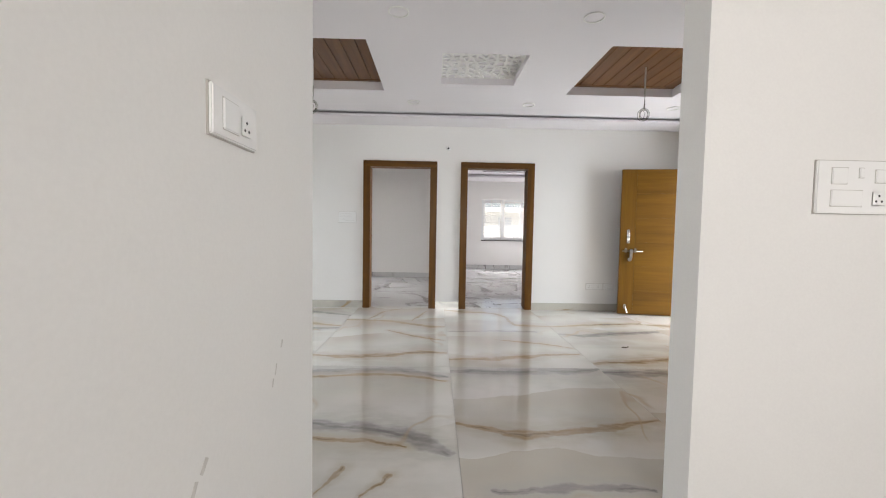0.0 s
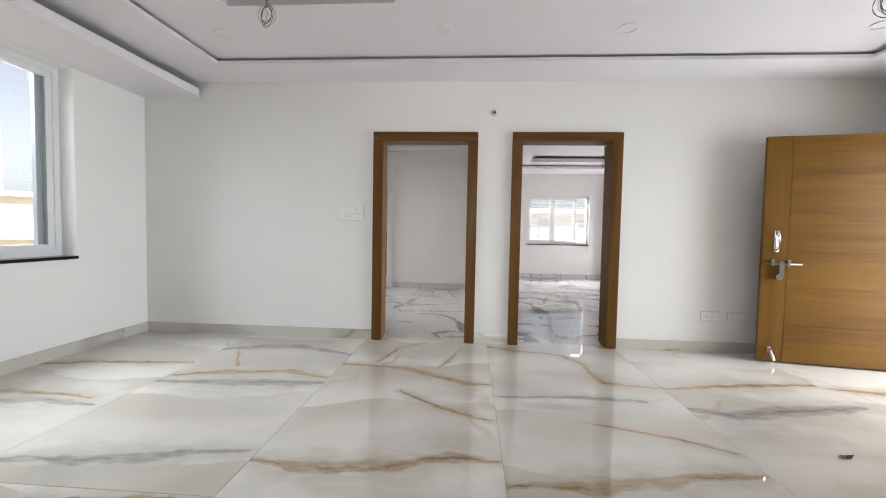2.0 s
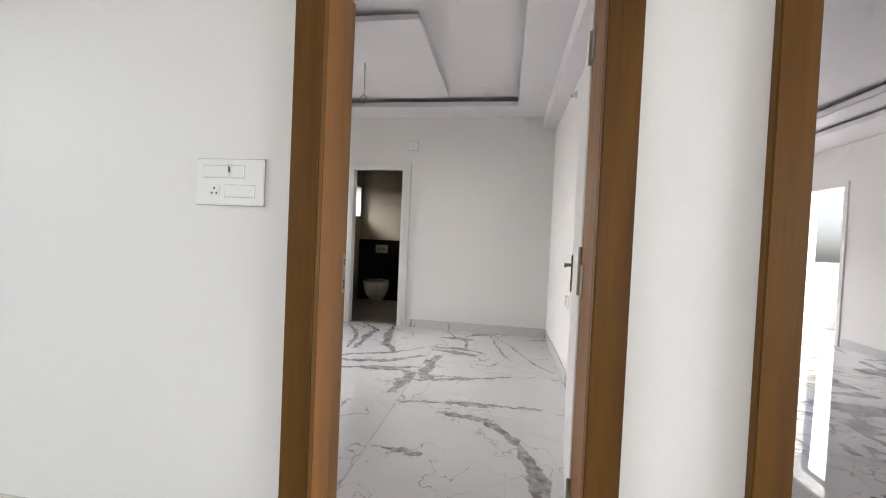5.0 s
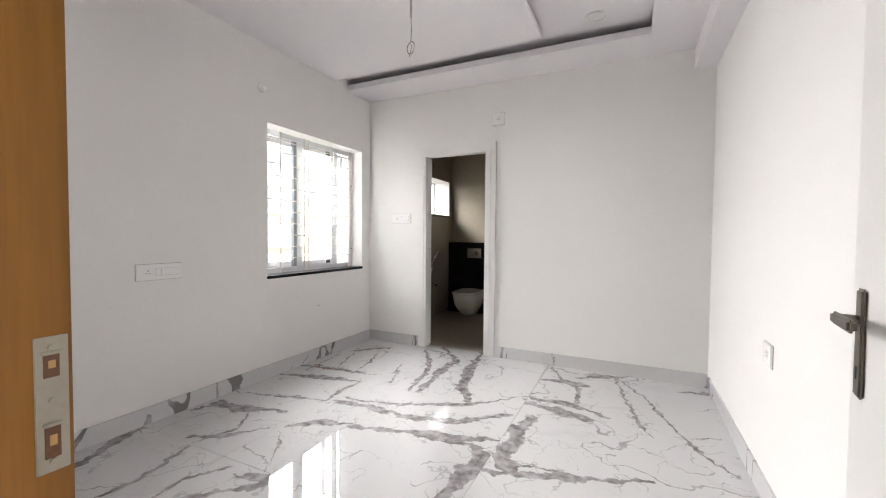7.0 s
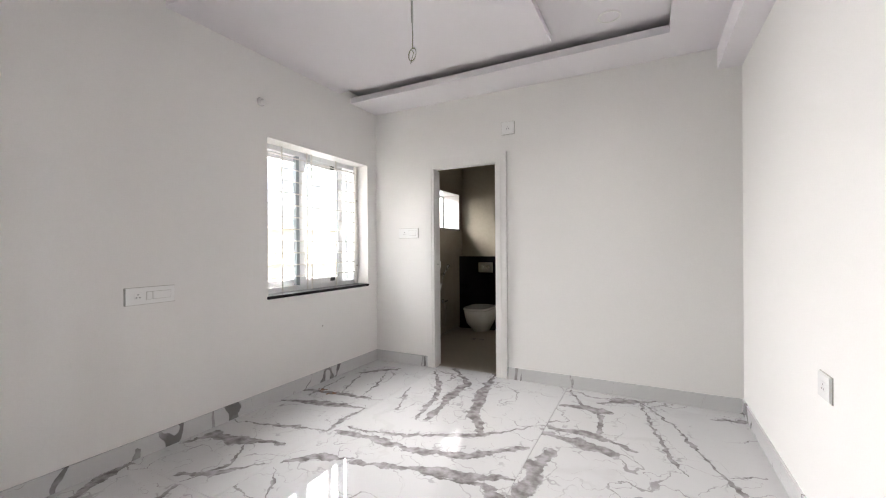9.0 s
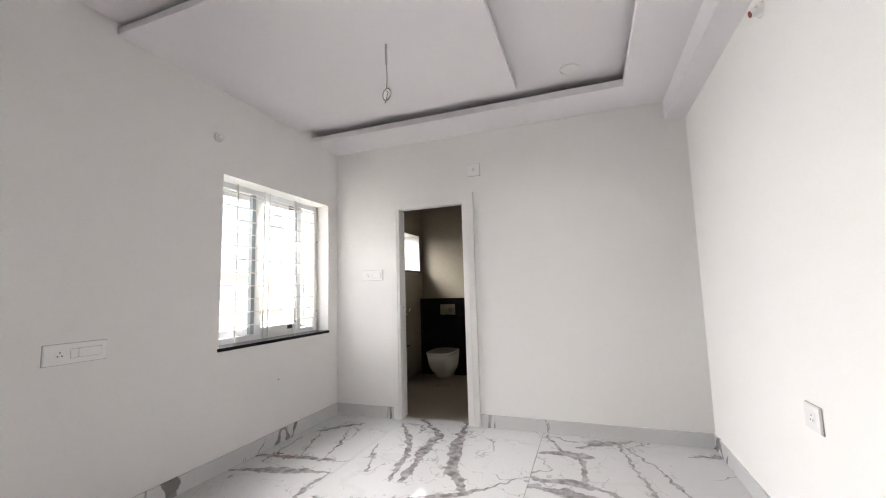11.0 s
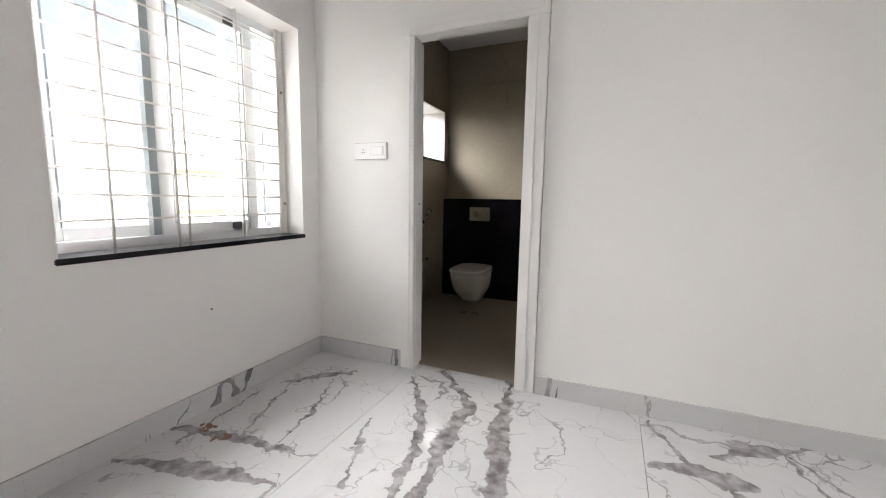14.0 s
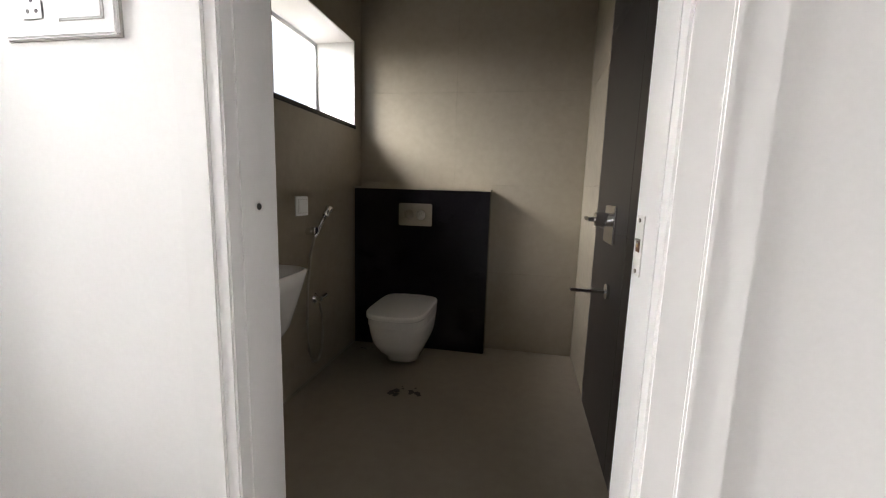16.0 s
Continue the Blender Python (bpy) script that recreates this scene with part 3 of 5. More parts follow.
# ---- setting: ceilings ----
P1, P2, SQ = (-0.75, 0.453, -2.43, -1.25), (2.49, 3.70, -2.43, -1.25), (1.083, 1.852, -2.22, -1.49)
living_ceiling = merge(
    slab(2.70, 2.80, -1.75, 4.6, -3.6, -0.12, [P1, P2, SQ]),
    # perimeter soffits and their cove lips
    boxes((-1.85, 4.87, -0.42, 0.03, 2.645, 2.66), (4.31, 4.87, -3.72, -0.42, 2.645, 2.66), (-1.85, 4.87, -4.35, -3.28, 2.645, 2.66),
          (-1.865, -1.38, -3.28, -0.42, 2.645, 2.66), (-2.476, -1.865, -4.35, 0.03, 2.645, 2.66), (-2.476, -1.865, -4.35, 0.03, 2.495, 2.51)),
    boxes((-1.38, 4.31, -0.432, -0.42, 2.645, 2.674), (4.30, 4.312, -3.28, -0.432, 2.645, 2.674), (-1.38, 4.31, -3.28, -3.268, 2.645, 2.674),
          (-1.38, -1.362, -3.268, -0.432, 2.645, 2.674), (-1.865, -1.845, -4.35, 0.0, 2.495, 2.575)),
    boxes((-2.476, 4.87, -4.35, 0.03, 2.95, 3.1)),
    boxes((-0.77, 0.473, -2.45, -1.23, 2.86, 2.88), (2.47, 3.72, -2.45, -1.23, 2.86, 2.88), (1.06, 1.87, -2.24, -1.47, 2.83, 2.85)))
structure("ceiling_living", living_ceiling, CEILING, "white plasterboard ceiling with stepped coves and recessed panels", "ceiling")
structure("ceiling_kitchen", boxes((0.45, 4.87, -8.85, -4.35, 2.75, 2.95)), CEILING, "plain white kitchen ceiling", "ceiling")
bedroom_ceiling = merge(
    boxes((-2.057, 1.25, 0.25, 3.822, 2.83, 3.05)),
    boxes((-2.057, 1.11, 3.42, 3.822, 2.712, 2.73), (0.785, 1.11, 0.25, 3.42, 2.712, 2.73), (-2.057, 0.785, 0.25, 1.37, 2.765, 2.785)),
    boxes((-2.057, 0.785, 3.405, 3.42, 2.712, 2.766), (0.772, 0.785, 1.37, 3.405, 2.712, 2.766)),
    boxes((-2.057, 0.0, 1.66, 3.24, 2.758, 2.772), (-2.057, 0.0, 1.66, 1.674, 2.772, 2.80), (-0.014, 0.0, 1.674, 3.24, 2.772, 2.80)),
    boxes((1.10, 1.25, 0.25, 3.822, 2.55, 3.0)))
structure("ceiling_bedroom", bedroom_ceiling, CEILING, "white plasterboard bedroom ceiling with dropped panel and coves", "ceiling")
structure("ceiling_bath", boxes((-1.98, -0.45, 3.95, 5.95, 2.745, 2.9)), CEILING, "plain white bathroom ceiling", "ceiling")
second_ceiling = merge(
    boxes((1.37, 5.05, 0.25, 6.25, 2.85, 3.05)),
    boxes((4.5, 5.05, 0.25, 6.25, 2.64, 2.66), (1.37, 4.5, 5.4, 6.25, 2.64, 2.66), (1.37, 1.95, 0.25, 5.4, 2.64, 2.66), (1.95, 4.5, 0.25, 0.9, 2.64, 2.66)),
    boxes((4.485, 4.5, 0.9, 5.4, 2.64, 2.70), (1.95, 4.5, 5.385, 5.4, 2.64, 2.70)),
    slab(2.73, 2.745, 1.95, 4.62, 0.8, 5.52, [(2.3, 4.15, 1.3, 4.95)]),
    boxes((4.15, 4.165, 1.3, 4.95, 2.73, 2.80), (2.3, 4.15, 4.95, 4.965, 2.73, 2.80)))
structure("ceiling_second_bedroom", second_ceiling, CEILING, "white plasterboard ceiling with double cove trays", "ceiling")
# unseen slab, added so that no sun patch enters by the main door
structure("landing_sun_cover", boxes((5.15, 8.2, -3.6, 0.25, 2.8, 3.0)), CEILING, "unseen white slab added over the landing to block the sun", "ceiling")

# ---- setting: floors ----
structure("floor_base", boxes((-2.71, 8.2, -8.85, 0.14, -0.3, -0.014), (-2.33, 5.3, 0.14, 6.48, -0.3, -0.014)), GROUT_AND_SHADE, "grey bedding under the floor tiles", "floor")
structure("floor_landing", boxes((5.012, 8.2, -3.6, 0.25, -0.012, 0.0), (5.172, 6.75, 3.8, 6.48, -0.012, 0.0)), CONCRETE, "pale stone landing and balcony floor", "floor")
structure("floor_bath", boxes((-1.98, -0.45, 3.90, 5.95, -0.014, -0.004)), BATH_FLOOR, "matt greige tiled bathroom floor", "floor")


def skirting(name, runs, mat, label):
    structure(name, boxes(*runs), mat, label, "skirting")


ONYX_SKIRT = marble("onyx_skirting", (0.55, 0.53, 0.47), (((0.42, 0.40, 0.36), (0.5, 0.5, 1), 0.9, 0.05, 0.5, 0.42, 0.9, 3.1),
                    ((0.36, 0.27, 0.16), (0.8, 0.8, 1), 1.1, 0.02, 0.6, 0.52, 0.8, 8.3)), 0.08, shift=False)
STAT_SKIRT = marble("veined_skirting", (0.62, 0.62, 0.62), (((0.2, 0.19, 0.19), (1.2, 1.2, 0.8), 1.3, 0.02, 0.35, 0.47, 0.15, 5.9),
                    ((0.3, 0.28, 0.28), (1.6, 1.6, 0.2), 2.0, 0.008, 0.5, 0.5, 0.3, 15.9)), 0.07, shift=False)
B = 0.012
skirting("baseboard_living", [(-2.476, 0.0, 0.03 - B, 0.03, 0, 0.102), (1.063, 1.405, 0.03 - B, 0.03, 0, 0.102), (2.478, 4.87, 0.03 - B, 0.03, 0, 0.102),
         (-2.476, -2.476 + B, -4.35, 0.03 - B, 0, 0.102), (4.87 - B, 4.87, -4.4, -1.82, 0, 0.102), (4.87 - B, 4.87, -0.32, 0.03 - B, 0, 0.102),
         (-2.476, 0.62, -4.365, -4.365 + B, 0, 0.102), (1.885, 4.87, -4.378, -4.378 + B, 0, 0.102)], ONYX_SKIRT, "beige marble skirting of the living room")
skirting("baseboard_bedroom", [(-2.057, -2.057 + B, 0.25, 3.822, 0, 0.108), (-2.057 + B, -1.405, 3.822 - B, 3.822, 0, 0.108),
         (-0.541, 1.25 - B, 3.822 - B, 3.822, 0, 0.108), (1.25 - B, 1.25, 0.25, 3.822, 0, 0.108)], STAT_SKIRT, "grey veined marble skirting of the bedroom")
skirting("baseboard_second", [(1.37, 5.05, 6.25 - B, 6.25, 0, 0.108), (5.05 - B, 5.05, 0.25, 4.62, 0, 0.108), (5.05 - B, 5.05, 5.63, 6.25, 0, 0.108),
         (1.37, 1.37 + B, 0.25, 6.25, 0, 0.108)], STAT_SKIRT, "grey veined marble skirting of the second bedroom")
skirting("baseboard_landing", [(5.15, 8.0, 0.03 - B, 0.03, 0, 0.108)], CONCRETE, "grey stone skirting of the landing")


# ---- door frames ----
def door_frame(name, x0, x1, top, y0, y1, width, mats, label, rebate, step=0.015, hinge_width=None, lock_step=None):
    """A frame of two posts and a head; the rebate for the leaf starts at y = rebate."""
    f = thing(name, label, "door frame", ((x0 + x1) / 2, (y0 + y1) / 2, 0), kind="structure")
    z1, front = top - width * 0.86, y0 + 0.034
    for a, b, back in ((x0, x0 + (hinge_width or width), -step), (x1, x1 - width, lock_step or step)):
        post = part("post", soft_box(min(a, b), max(a, b), y0, front, 0, z1, 0.004), mats[0], f)
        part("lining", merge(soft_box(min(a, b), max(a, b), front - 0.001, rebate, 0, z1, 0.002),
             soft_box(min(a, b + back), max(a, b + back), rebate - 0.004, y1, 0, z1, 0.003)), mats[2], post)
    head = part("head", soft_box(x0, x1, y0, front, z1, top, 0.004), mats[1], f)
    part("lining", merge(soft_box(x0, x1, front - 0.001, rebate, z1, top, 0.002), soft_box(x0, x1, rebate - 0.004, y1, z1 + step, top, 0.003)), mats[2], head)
    return f


# the bedroom frame's linings are lighter than its face
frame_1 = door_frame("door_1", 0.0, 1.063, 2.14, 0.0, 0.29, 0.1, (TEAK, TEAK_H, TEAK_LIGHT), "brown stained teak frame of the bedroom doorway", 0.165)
frame_2 = door_frame("door_2", 1.405, 2.478, 2.14, 0.0, 0.285, 0.1, (TEAK, TEAK_H, TEAK), "brown stained teak frame of the second bedroom doorway", 0.165)
frame_3 = door_frame("door_3", -1.405, -0.544, 2.135, 3.804, 3.965, 0.11, (WHITE, WHITE, WHITE), "white enamelled frame of the bathroom doorway", 3.90, hinge_width=0.089, lock_step=0.004)
for a, b in ((-1.352, -1.340), (-0.607, -0.595)):
    part("bead", soft_box(a, b, 3.799, 3.808, 0, 2.082, 0.003), WHITE, frame_3)
part("bead", soft_box(-1.352, -0.595, 3.799, 3.808, 2.07, 2.082, 0.003), WHITE, frame_3)

frame_4 = thing("door_4", "brown stained teak frame of the main doorway", "door frame", (5.0, -1.07, 0), kind="structure")
# posts paler than the head: the daylight on them is in the colour
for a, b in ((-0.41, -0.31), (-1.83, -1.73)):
    part("post", soft_box(4.845, 5.17, a, b, 0, 2.05, 0.004), LIT_AND_SPLIT_WOOD, frame_4, "teak post with daylight put into its pale colour")
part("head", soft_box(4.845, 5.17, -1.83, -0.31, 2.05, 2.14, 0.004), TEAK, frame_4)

frame_5 = thing("door_5", "white painted frame of the balcony doorway", "door frame", (5.15, 5.12, 0), kind="structure")
for a, b in ((4.66, 4.72), (5.53, 5.59)):
    part("post", soft_box(5.03, 5.05, a, b, 0, 2.08, 0.003), WHITE, frame_5)
part("head", soft_box(5.03, 5.05, 4.66, 5.59, 2.08, 2.15, 0.003), WHITE, frame_5)


def strike_plate(x, y, z, height, width, side, slots, label, mat):
    """A screwed lock plate on a post; it faces side (+1: to +x)."""
    k = thing("strike_plate", label, "lock plate", (x, y, z))
    part("plate", soft_box(x, x + 0.002 * side, y - width / 2, y + width / 2, z - height / 2, z + height / 2, 0.0008), mat, k)
    for dz, h in slots:
        part("slot", soft_box(x + 0.0015 * side, x + 0.0032 * side, y - width * 0.25, y + width * 0.22, z + dz - h / 2, z + dz + h / 2, 0.0005), MORTISE, k, "brown splintered lock mortise")
        part("wood_chip", soft_box(x + 0.003 * side, x + 0.0042 * side, y - width * 0.12, y + width * 0.1, z + dz - h * 0.12, z + dz + h * 0.2, 0.0005), LIT_AND_SPLIT_WOOD, k, "pale split wood in the mortise")
        part("rim", soft_box(x + 0.002 * side, x + 0.0045 * side, y - width * 0.3, y + width * 0.27, z + dz + h / 2 - 0.002, z + dz + h / 2 + 0.002, 0.0005), STEEL, k)
    for dz in (-height * 0.42, height * 0.03, height * 0.42):
        screw = rod(bmesh.new(), (x, y, z + dz), (x + 0.004 * side, y, z + dz), 0.0036, 12)
        part("screw", screw, STEEL, k, smooth=False)
    return k


for z in (0.215, 1.03, 1.862):
    plate_1 = part("hinge_plate", soft_box(0.9735, 0.979, 0.236, 0.284, z - 0.055, z + 0.055, 0.001), STEEL, frame_1, "steel hinge leaf let into the post")
    part("knuckle", rod(bmesh.new(), (0.972, 0.290, z - 0.055), (0.972, 0.290, z + 0.055), 0.007, 10), STEEL, plate_1)
for z, r in ((1.062, 0.006),):
    part("bolt_hole", rod(bmesh.new(), (-1.32, 3.885, z), (-1.3148, 3.885, z), r, 12), WIRE_BLACK, frame_3, "dark drilled bolt hole")
strike_plate(0.085, 0.270, 1.005, 0.155, 0.030, 1, ((0.045, 0.028), (-0.042, 0.038)), "steel lock strike plate screwed to the teak post", STEEL)
strike_plate(-0.650, 3.932, 1.02, 0.10, 0.04, -1, ((0.0, 0.02),), "painted steel plate screwed to the white bathroom frame", BARS)


# ---- doors ----
def lever_handle(leaf_door, x, y, z, side):
    plate = part("handle_plate", soft_box(x - 0.019, x + 0.019, y, y + 0.008 * side, z - 0.105, z + 0.105, 0.005, 3), BRONZE, leaf_door, "dark bronze handle plate", local=True)
    lever = merge(rod(bmesh.new(), (x, y, z + 0.045), (x, y + 0.04 * side, z + 0.045), 0.009, 12),
                  soft_box(x - 0.10, x + 0.012, y + 0.032 * side, y + 0.046 * side, z + 0.033, z + 0.057, 0.005, 3))
    part("lever", lever, BRONZE, plate, local=True)
    part("keyhole", soft_box(x - 0.004, x + 0.004, y + 0.007 * side, y + 0.0095 * side, z - 0.07, z - 0.045, 0.001), WIRE_BLACK, plate, local=True)


def flush_door(name, label, hinge, free, width, height, mat, handle=True, handle_side=1):
    """A plain leaf from its hinge towards its free edge."""
    turn = math.degrees(math.atan2(free[1] - hinge[1], free[0] - hinge[0]))
    d = thing(name, label, "door", place=pose(hinge[0], hinge[1], 0, 0, 0, turn))
    part("leaf", soft_box(0.0, width, -0.0175, 0.0175, 0.008, height, 0.002), mat, d, local=True)
    if handle:
        lever_handle(d, width - 0.065, 0.0175 * handle_side, 1.0, handle_side)
    for z in (0.25, 1.1, 1.85):
        hinge_bm = merge(boxes((-0.004, 0.0, -0.016, 0.016, z - 0.05, z + 0.05)), rod(bmesh.new(), (-0.006, 0.02, z - 0.05), (-0.006, 0.02, z + 0.05), 0.006, 10))
        part("hinge", hinge_bm, STEEL, d, local=True)
    return d


flush_door("bedroom_door", "white flush bedroom door standing open with a dark bronze lever handle", (0.992, 0.295), (1.105, 1.15), 0.862, 2.03, WHITE, True, 1)
flush_door("balcony_door", "white flush balcony door standing open", (4.99, 5.50), (4.37, 6.0), 0.78, 2.06, WHITE, True, 1)


def main_door():
    turn = math.degrees(math.atan2(-0.205 + 0.425, 3.66 - 4.895))
    d = thing("main_door", "oak-veneered main door standing open against the wall, with brass bolts", "door", place=pose(4.895, -0.425, 0, 0, 0, turn))
    w, h, y = 1.255, 2.045, 0.018
    part("core", soft_box(0, w, -0.02, y - 0.004, 0.012, h, 0.002), DOOR_WOOD, d, local=True)
    part("stile", soft_box(0, 0.245, y - 0.006, y + 0.002, 0.012, h, 0.0015), DOOR_WOOD, d, local=True)
    part("stile", soft_box(w - 0.195, w, y - 0.006, y + 0.002, 0.012, h, 0.0015), DOOR_WOOD, d, local=True)
    for i in range(6):
        z0, z1 = 0.012 + i * (h - 0.012) / 6, 0.012 + (i + 1) * (h - 0.012) / 6
        part("panel_board", soft_box(0.247, w - 0.197, y - 0.006, y + 0.001, z0 + 0.001, z1 - 0.001, 0.002), DOOR_WOOD_H, d, local=True)
    f = y + 0.002
    x = w - 0.105
    grip = part("pull_handle", merge(tube([(x, f, 1.19), (x, f + 0.035, 1.18), (x, f + 0.042, 1.11), (x, f + 0.035, 1.04), (x, f, 1.03)], 0.011, 8),
                soft_box(x - 0.018, x + 0.018, f, f + 0.004, 1.015, 1.205, 0.003)), CHROME, d, "polished steel pull handle", smooth=True, local=True)
    bolt = part("tower_bolt", rod(bmesh.new(), (w - 0.03, f + 0.02, 0.905), (w - 0.30, f + 0.02, 0.905), 0.008, 10), STEEL, d, "brass sliding bolt", True, local=True)
    for bx in (w - 0.075, w - 0.2):
        part("bracket", soft_box(bx - 0.014, bx + 0.014, f, f + 0.032, 0.885, 0.945, 0.004), STEEL, bolt, local=True)
    part("hasp", soft_box(w - 0.165, w - 0.125, f, f + 0.034, 0.80, 0.93, 0.005), CHROME, bolt, local=True)
    part("lock", rod(bmesh.new(), (w - 0.125, f, 0.79), (w - 0.125, f + 0.04, 0.79), 0.028, 16), CHROME, d, "round steel night latch", local=True)
    part("door_stopper", merge(tube([(w - 0.09, f, 0.13), (w - 0.09, f + 0.03, 0.12), (w - 0.11, f + 0.05, 0.035)], 0.012, 8),
         soft_box(w - 0.105, w - 0.075, f, f + 0.01, 0.09, 0.15, 0.003)), CHROME, d, "small steel door stopper", local=True)
    return d


main_door()


# ---- windows ----
def sash(parent, name, x, y0, y1, z0, z1, w, depth, pane=True, seal=True):
    """A sliding sash in a wall that runs along y."""
    s_part = part(name, merge(soft_box(x - depth, x, y0, y0 + w, z0, z1, 0.004), soft_box(x - depth, x, y1 - w, y1, z0, z1, 0.004),
                  soft_box(x - depth, x, y0 + w, y1 - w, z0, z0 + w, 0.004), soft_box(x - depth, x, y0 + w, y1 - w, z1 - w, z1, 0.004)), UPVC, parent)
    if pane:
        p = part("pane", boxes((x - depth / 2 - 0.002, x - depth / 2 + 0.002, y0 + w, y1 - w, z0 + w, z1 - w)), CLEAR, s_part)
        p.visible_shadow = False
    if seal:
        part("seal", merge(boxes((x - depth * 0.8, x - depth * 0.1, y0 + w, y0 + w + 0.008, z0 + w, z1 - w), (x - depth * 0.8, x - depth * 0.1, y1 - w - 0.008, y1 - w, z0 + w, z1 - w))), GREY_SEAL, s_part, "grey glazing seal")
    return s_part


def outer_frame(parent, x, y0, y1, z0, z1, w, depth):
    part("window_frame", merge(boxes((x - depth, x, y0, y0 + w, z0, z1), (x - depth, x, y1 - w, y1, z0, z1),
         (x - depth, x, y0 + w, y1 - w, z0, z0 + w), (x - depth, x, y0 + w, y1 - w, z1 - w, z1))), UPVC, parent)


win_1 = thing("window_1", "white upvc sliding window of the living room with a black sill", "window", (-2.6, -1.5, 0.84), kind="structure")
outer_frame(win_1, -2.615, -2.30, -0.73, 0.86, 2.49, 0.05, 0.095)
sash(win_1, "sash", -2.625, -1.56, -0.77, 0.90, 2.45, 0.062, 0.035)
sash(win_1, "sash", -2.665, -2.26, -1.50, 0.90, 2.45, 0.062, 0.035)
part("grey_post", boxes((-2.70, -2.662, -0.885, -0.80, 0.91, 2.44)), GREY_SEAL, win_1, "grey edge of the fly screen")
part("latch", soft_box(-2.626, -2.605, -1.55, -1.515, 2.18, 2.26, 0.003), DARK_GAP, win_1, "small grey latch")
part("window_sill", soft_box(-2.69, -2.456, -2.33, -0.725, 0.835, 0.862, 0.004), GRANITE, win_1, "black granite sill")

win_2 = thing("window_2", "white upvc sliding bedroom window with a black sill", "window", (-2.25, 3.03, 0.836), kind="structure")
outer_frame(win_2, -2.215, 2.403, 3.667, 0.852, 2.125, 0.045, 0.105)
sash(win_2, "sash", -2.222, 2.88, 3.46, 0.885, 2.09, 0.066, 0.032)
sash(win_2, "sash", -2.258, 2.44, 2.95, 0.885, 2.09, 0.066, 0.032)
sash(win_2, "fly_screen", -2.294, 3.30, 3.63, 0.885, 2.09, 0.045, 0.022, pane=False)
part("grey_post", boxes((-2.262, -2.224, 2.842, 2.879, 0.90, 2.08)), GREY_SEAL, win_2, "grey interlock between the sashes")
for z in (0.925, 2.05):
    part("latch", soft_box(-2.221, -2.212, 3.27, 3.33, z - 0.018, z + 0.018, 0.002), DARK_GAP, win_2, "grey plastic latch")
part("window_sill", soft_box(-2.32, -2.045, 2.39, 3.675, 0.828, 0.853, 0.004), GRANITE, win_2, "black granite sill")

win_3 = thing("window_3", "louvred glass bathroom window with a dark sill", "window", (-2.25, 5.39, 1.51), kind="structure")
part("window_frame", merge(boxes((-2.30, -2.25, 4.94, 4.97, 1.525, 2.06), (-2.30, -2.25, 5.815, 5.845, 1.525, 2.06), (-2.30, -2.25, 4.97, 5.815, 2.03, 2.06))), UPVC, win_3)
for i in range(6):
    zc = 1.57 + i * 0.085
    bm = boxes((-0.004, 0.004, 4.972, 5.813, -0.055, 0.055))
    bm.transform(Matrix.Translation((-2.275, 0, zc)) @ Matrix.Rotation(radians(35), 4, 'Y'))
    lv = part("louvre", bm, CLEAR, win_3)
    lv.visible_shadow = False
part("window_sill", soft_box(-2.32, -1.972, 4.93, 5.85, 1.498, 1.522, 0.003), GRANITE, win_3, "dark granite sill")
part("reveal_lining", boxes((-2.245, -1.981, 4.945, 5.836, 2.052, 2.058), (-2.245, -1.981, 5.836, 5.843, 1.524, 2.058)), WHITE, win_3, "white glazed reveal")

win_4 = thing("window_4", "white upvc sliding window of the second bedroom", "window", (3.2, 6.35, 0.85), kind="structure")
part("window_frame", merge(boxes((2.45, 2.5, 6.34, 6.44, 0.865, 2.1), (3.95, 4.0, 6.34, 6.44, 0.865, 2.1), (2.5, 3.95, 6.34, 6.44, 0.865, 0.91), (2.5, 3.95, 6.34, 6.44, 2.05, 2.1))), UPVC, win_4)
for a, b in ((2.5, 3.1), (3.1, 3.7)):
    sh = part("sash", merge(boxes((a, a + 0.06, 6.37, 6.41, 0.91, 2.05), (b - 0.06, b, 6.37, 6.41, 0.91, 2.05), (a + 0.06, b - 0.06, 6.37, 6.41, 0.91, 0.97), (a + 0.06, b - 0.06, 6.37, 6.41, 1.99, 2.05))), UPVC, win_4)
    p = part("pane", boxes((a + 0.06, b - 0.06, 6.388, 6.392, 0.97, 1.99)), CLEAR, sh)
    p.visible_shadow = False
part("window_sill", soft_box(2.44, 4.01, 6.235, 6.46, 0.845, 0.866, 0.003), GRANITE, win_4, "dark granite sill")


def grille(label, axis, across, fixed, z0, z1, count, r, base):
    """Upright bars at the places across, and count level bars between z0 and z1."""
    g = thing("window_grille", label, "grille", base)

    def at(u, z):
        return (fixed, u, z) if axis == 'y' else (u, fixed, z)
    for u in across:
        part("upright", rod(bmesh.new(), at(u, z0), at(u, z1), r * 1.25, 8), BARS, g, smooth=True)
    for i in range(count):
        z = z0 + (i + 1.2) * (z1 - z0) / (count + 0.93)
        part("rail", rod(bmesh.new(), at(min(across), z), at(max(across), z), r, 8), BARS, g, smooth=True)
    return g


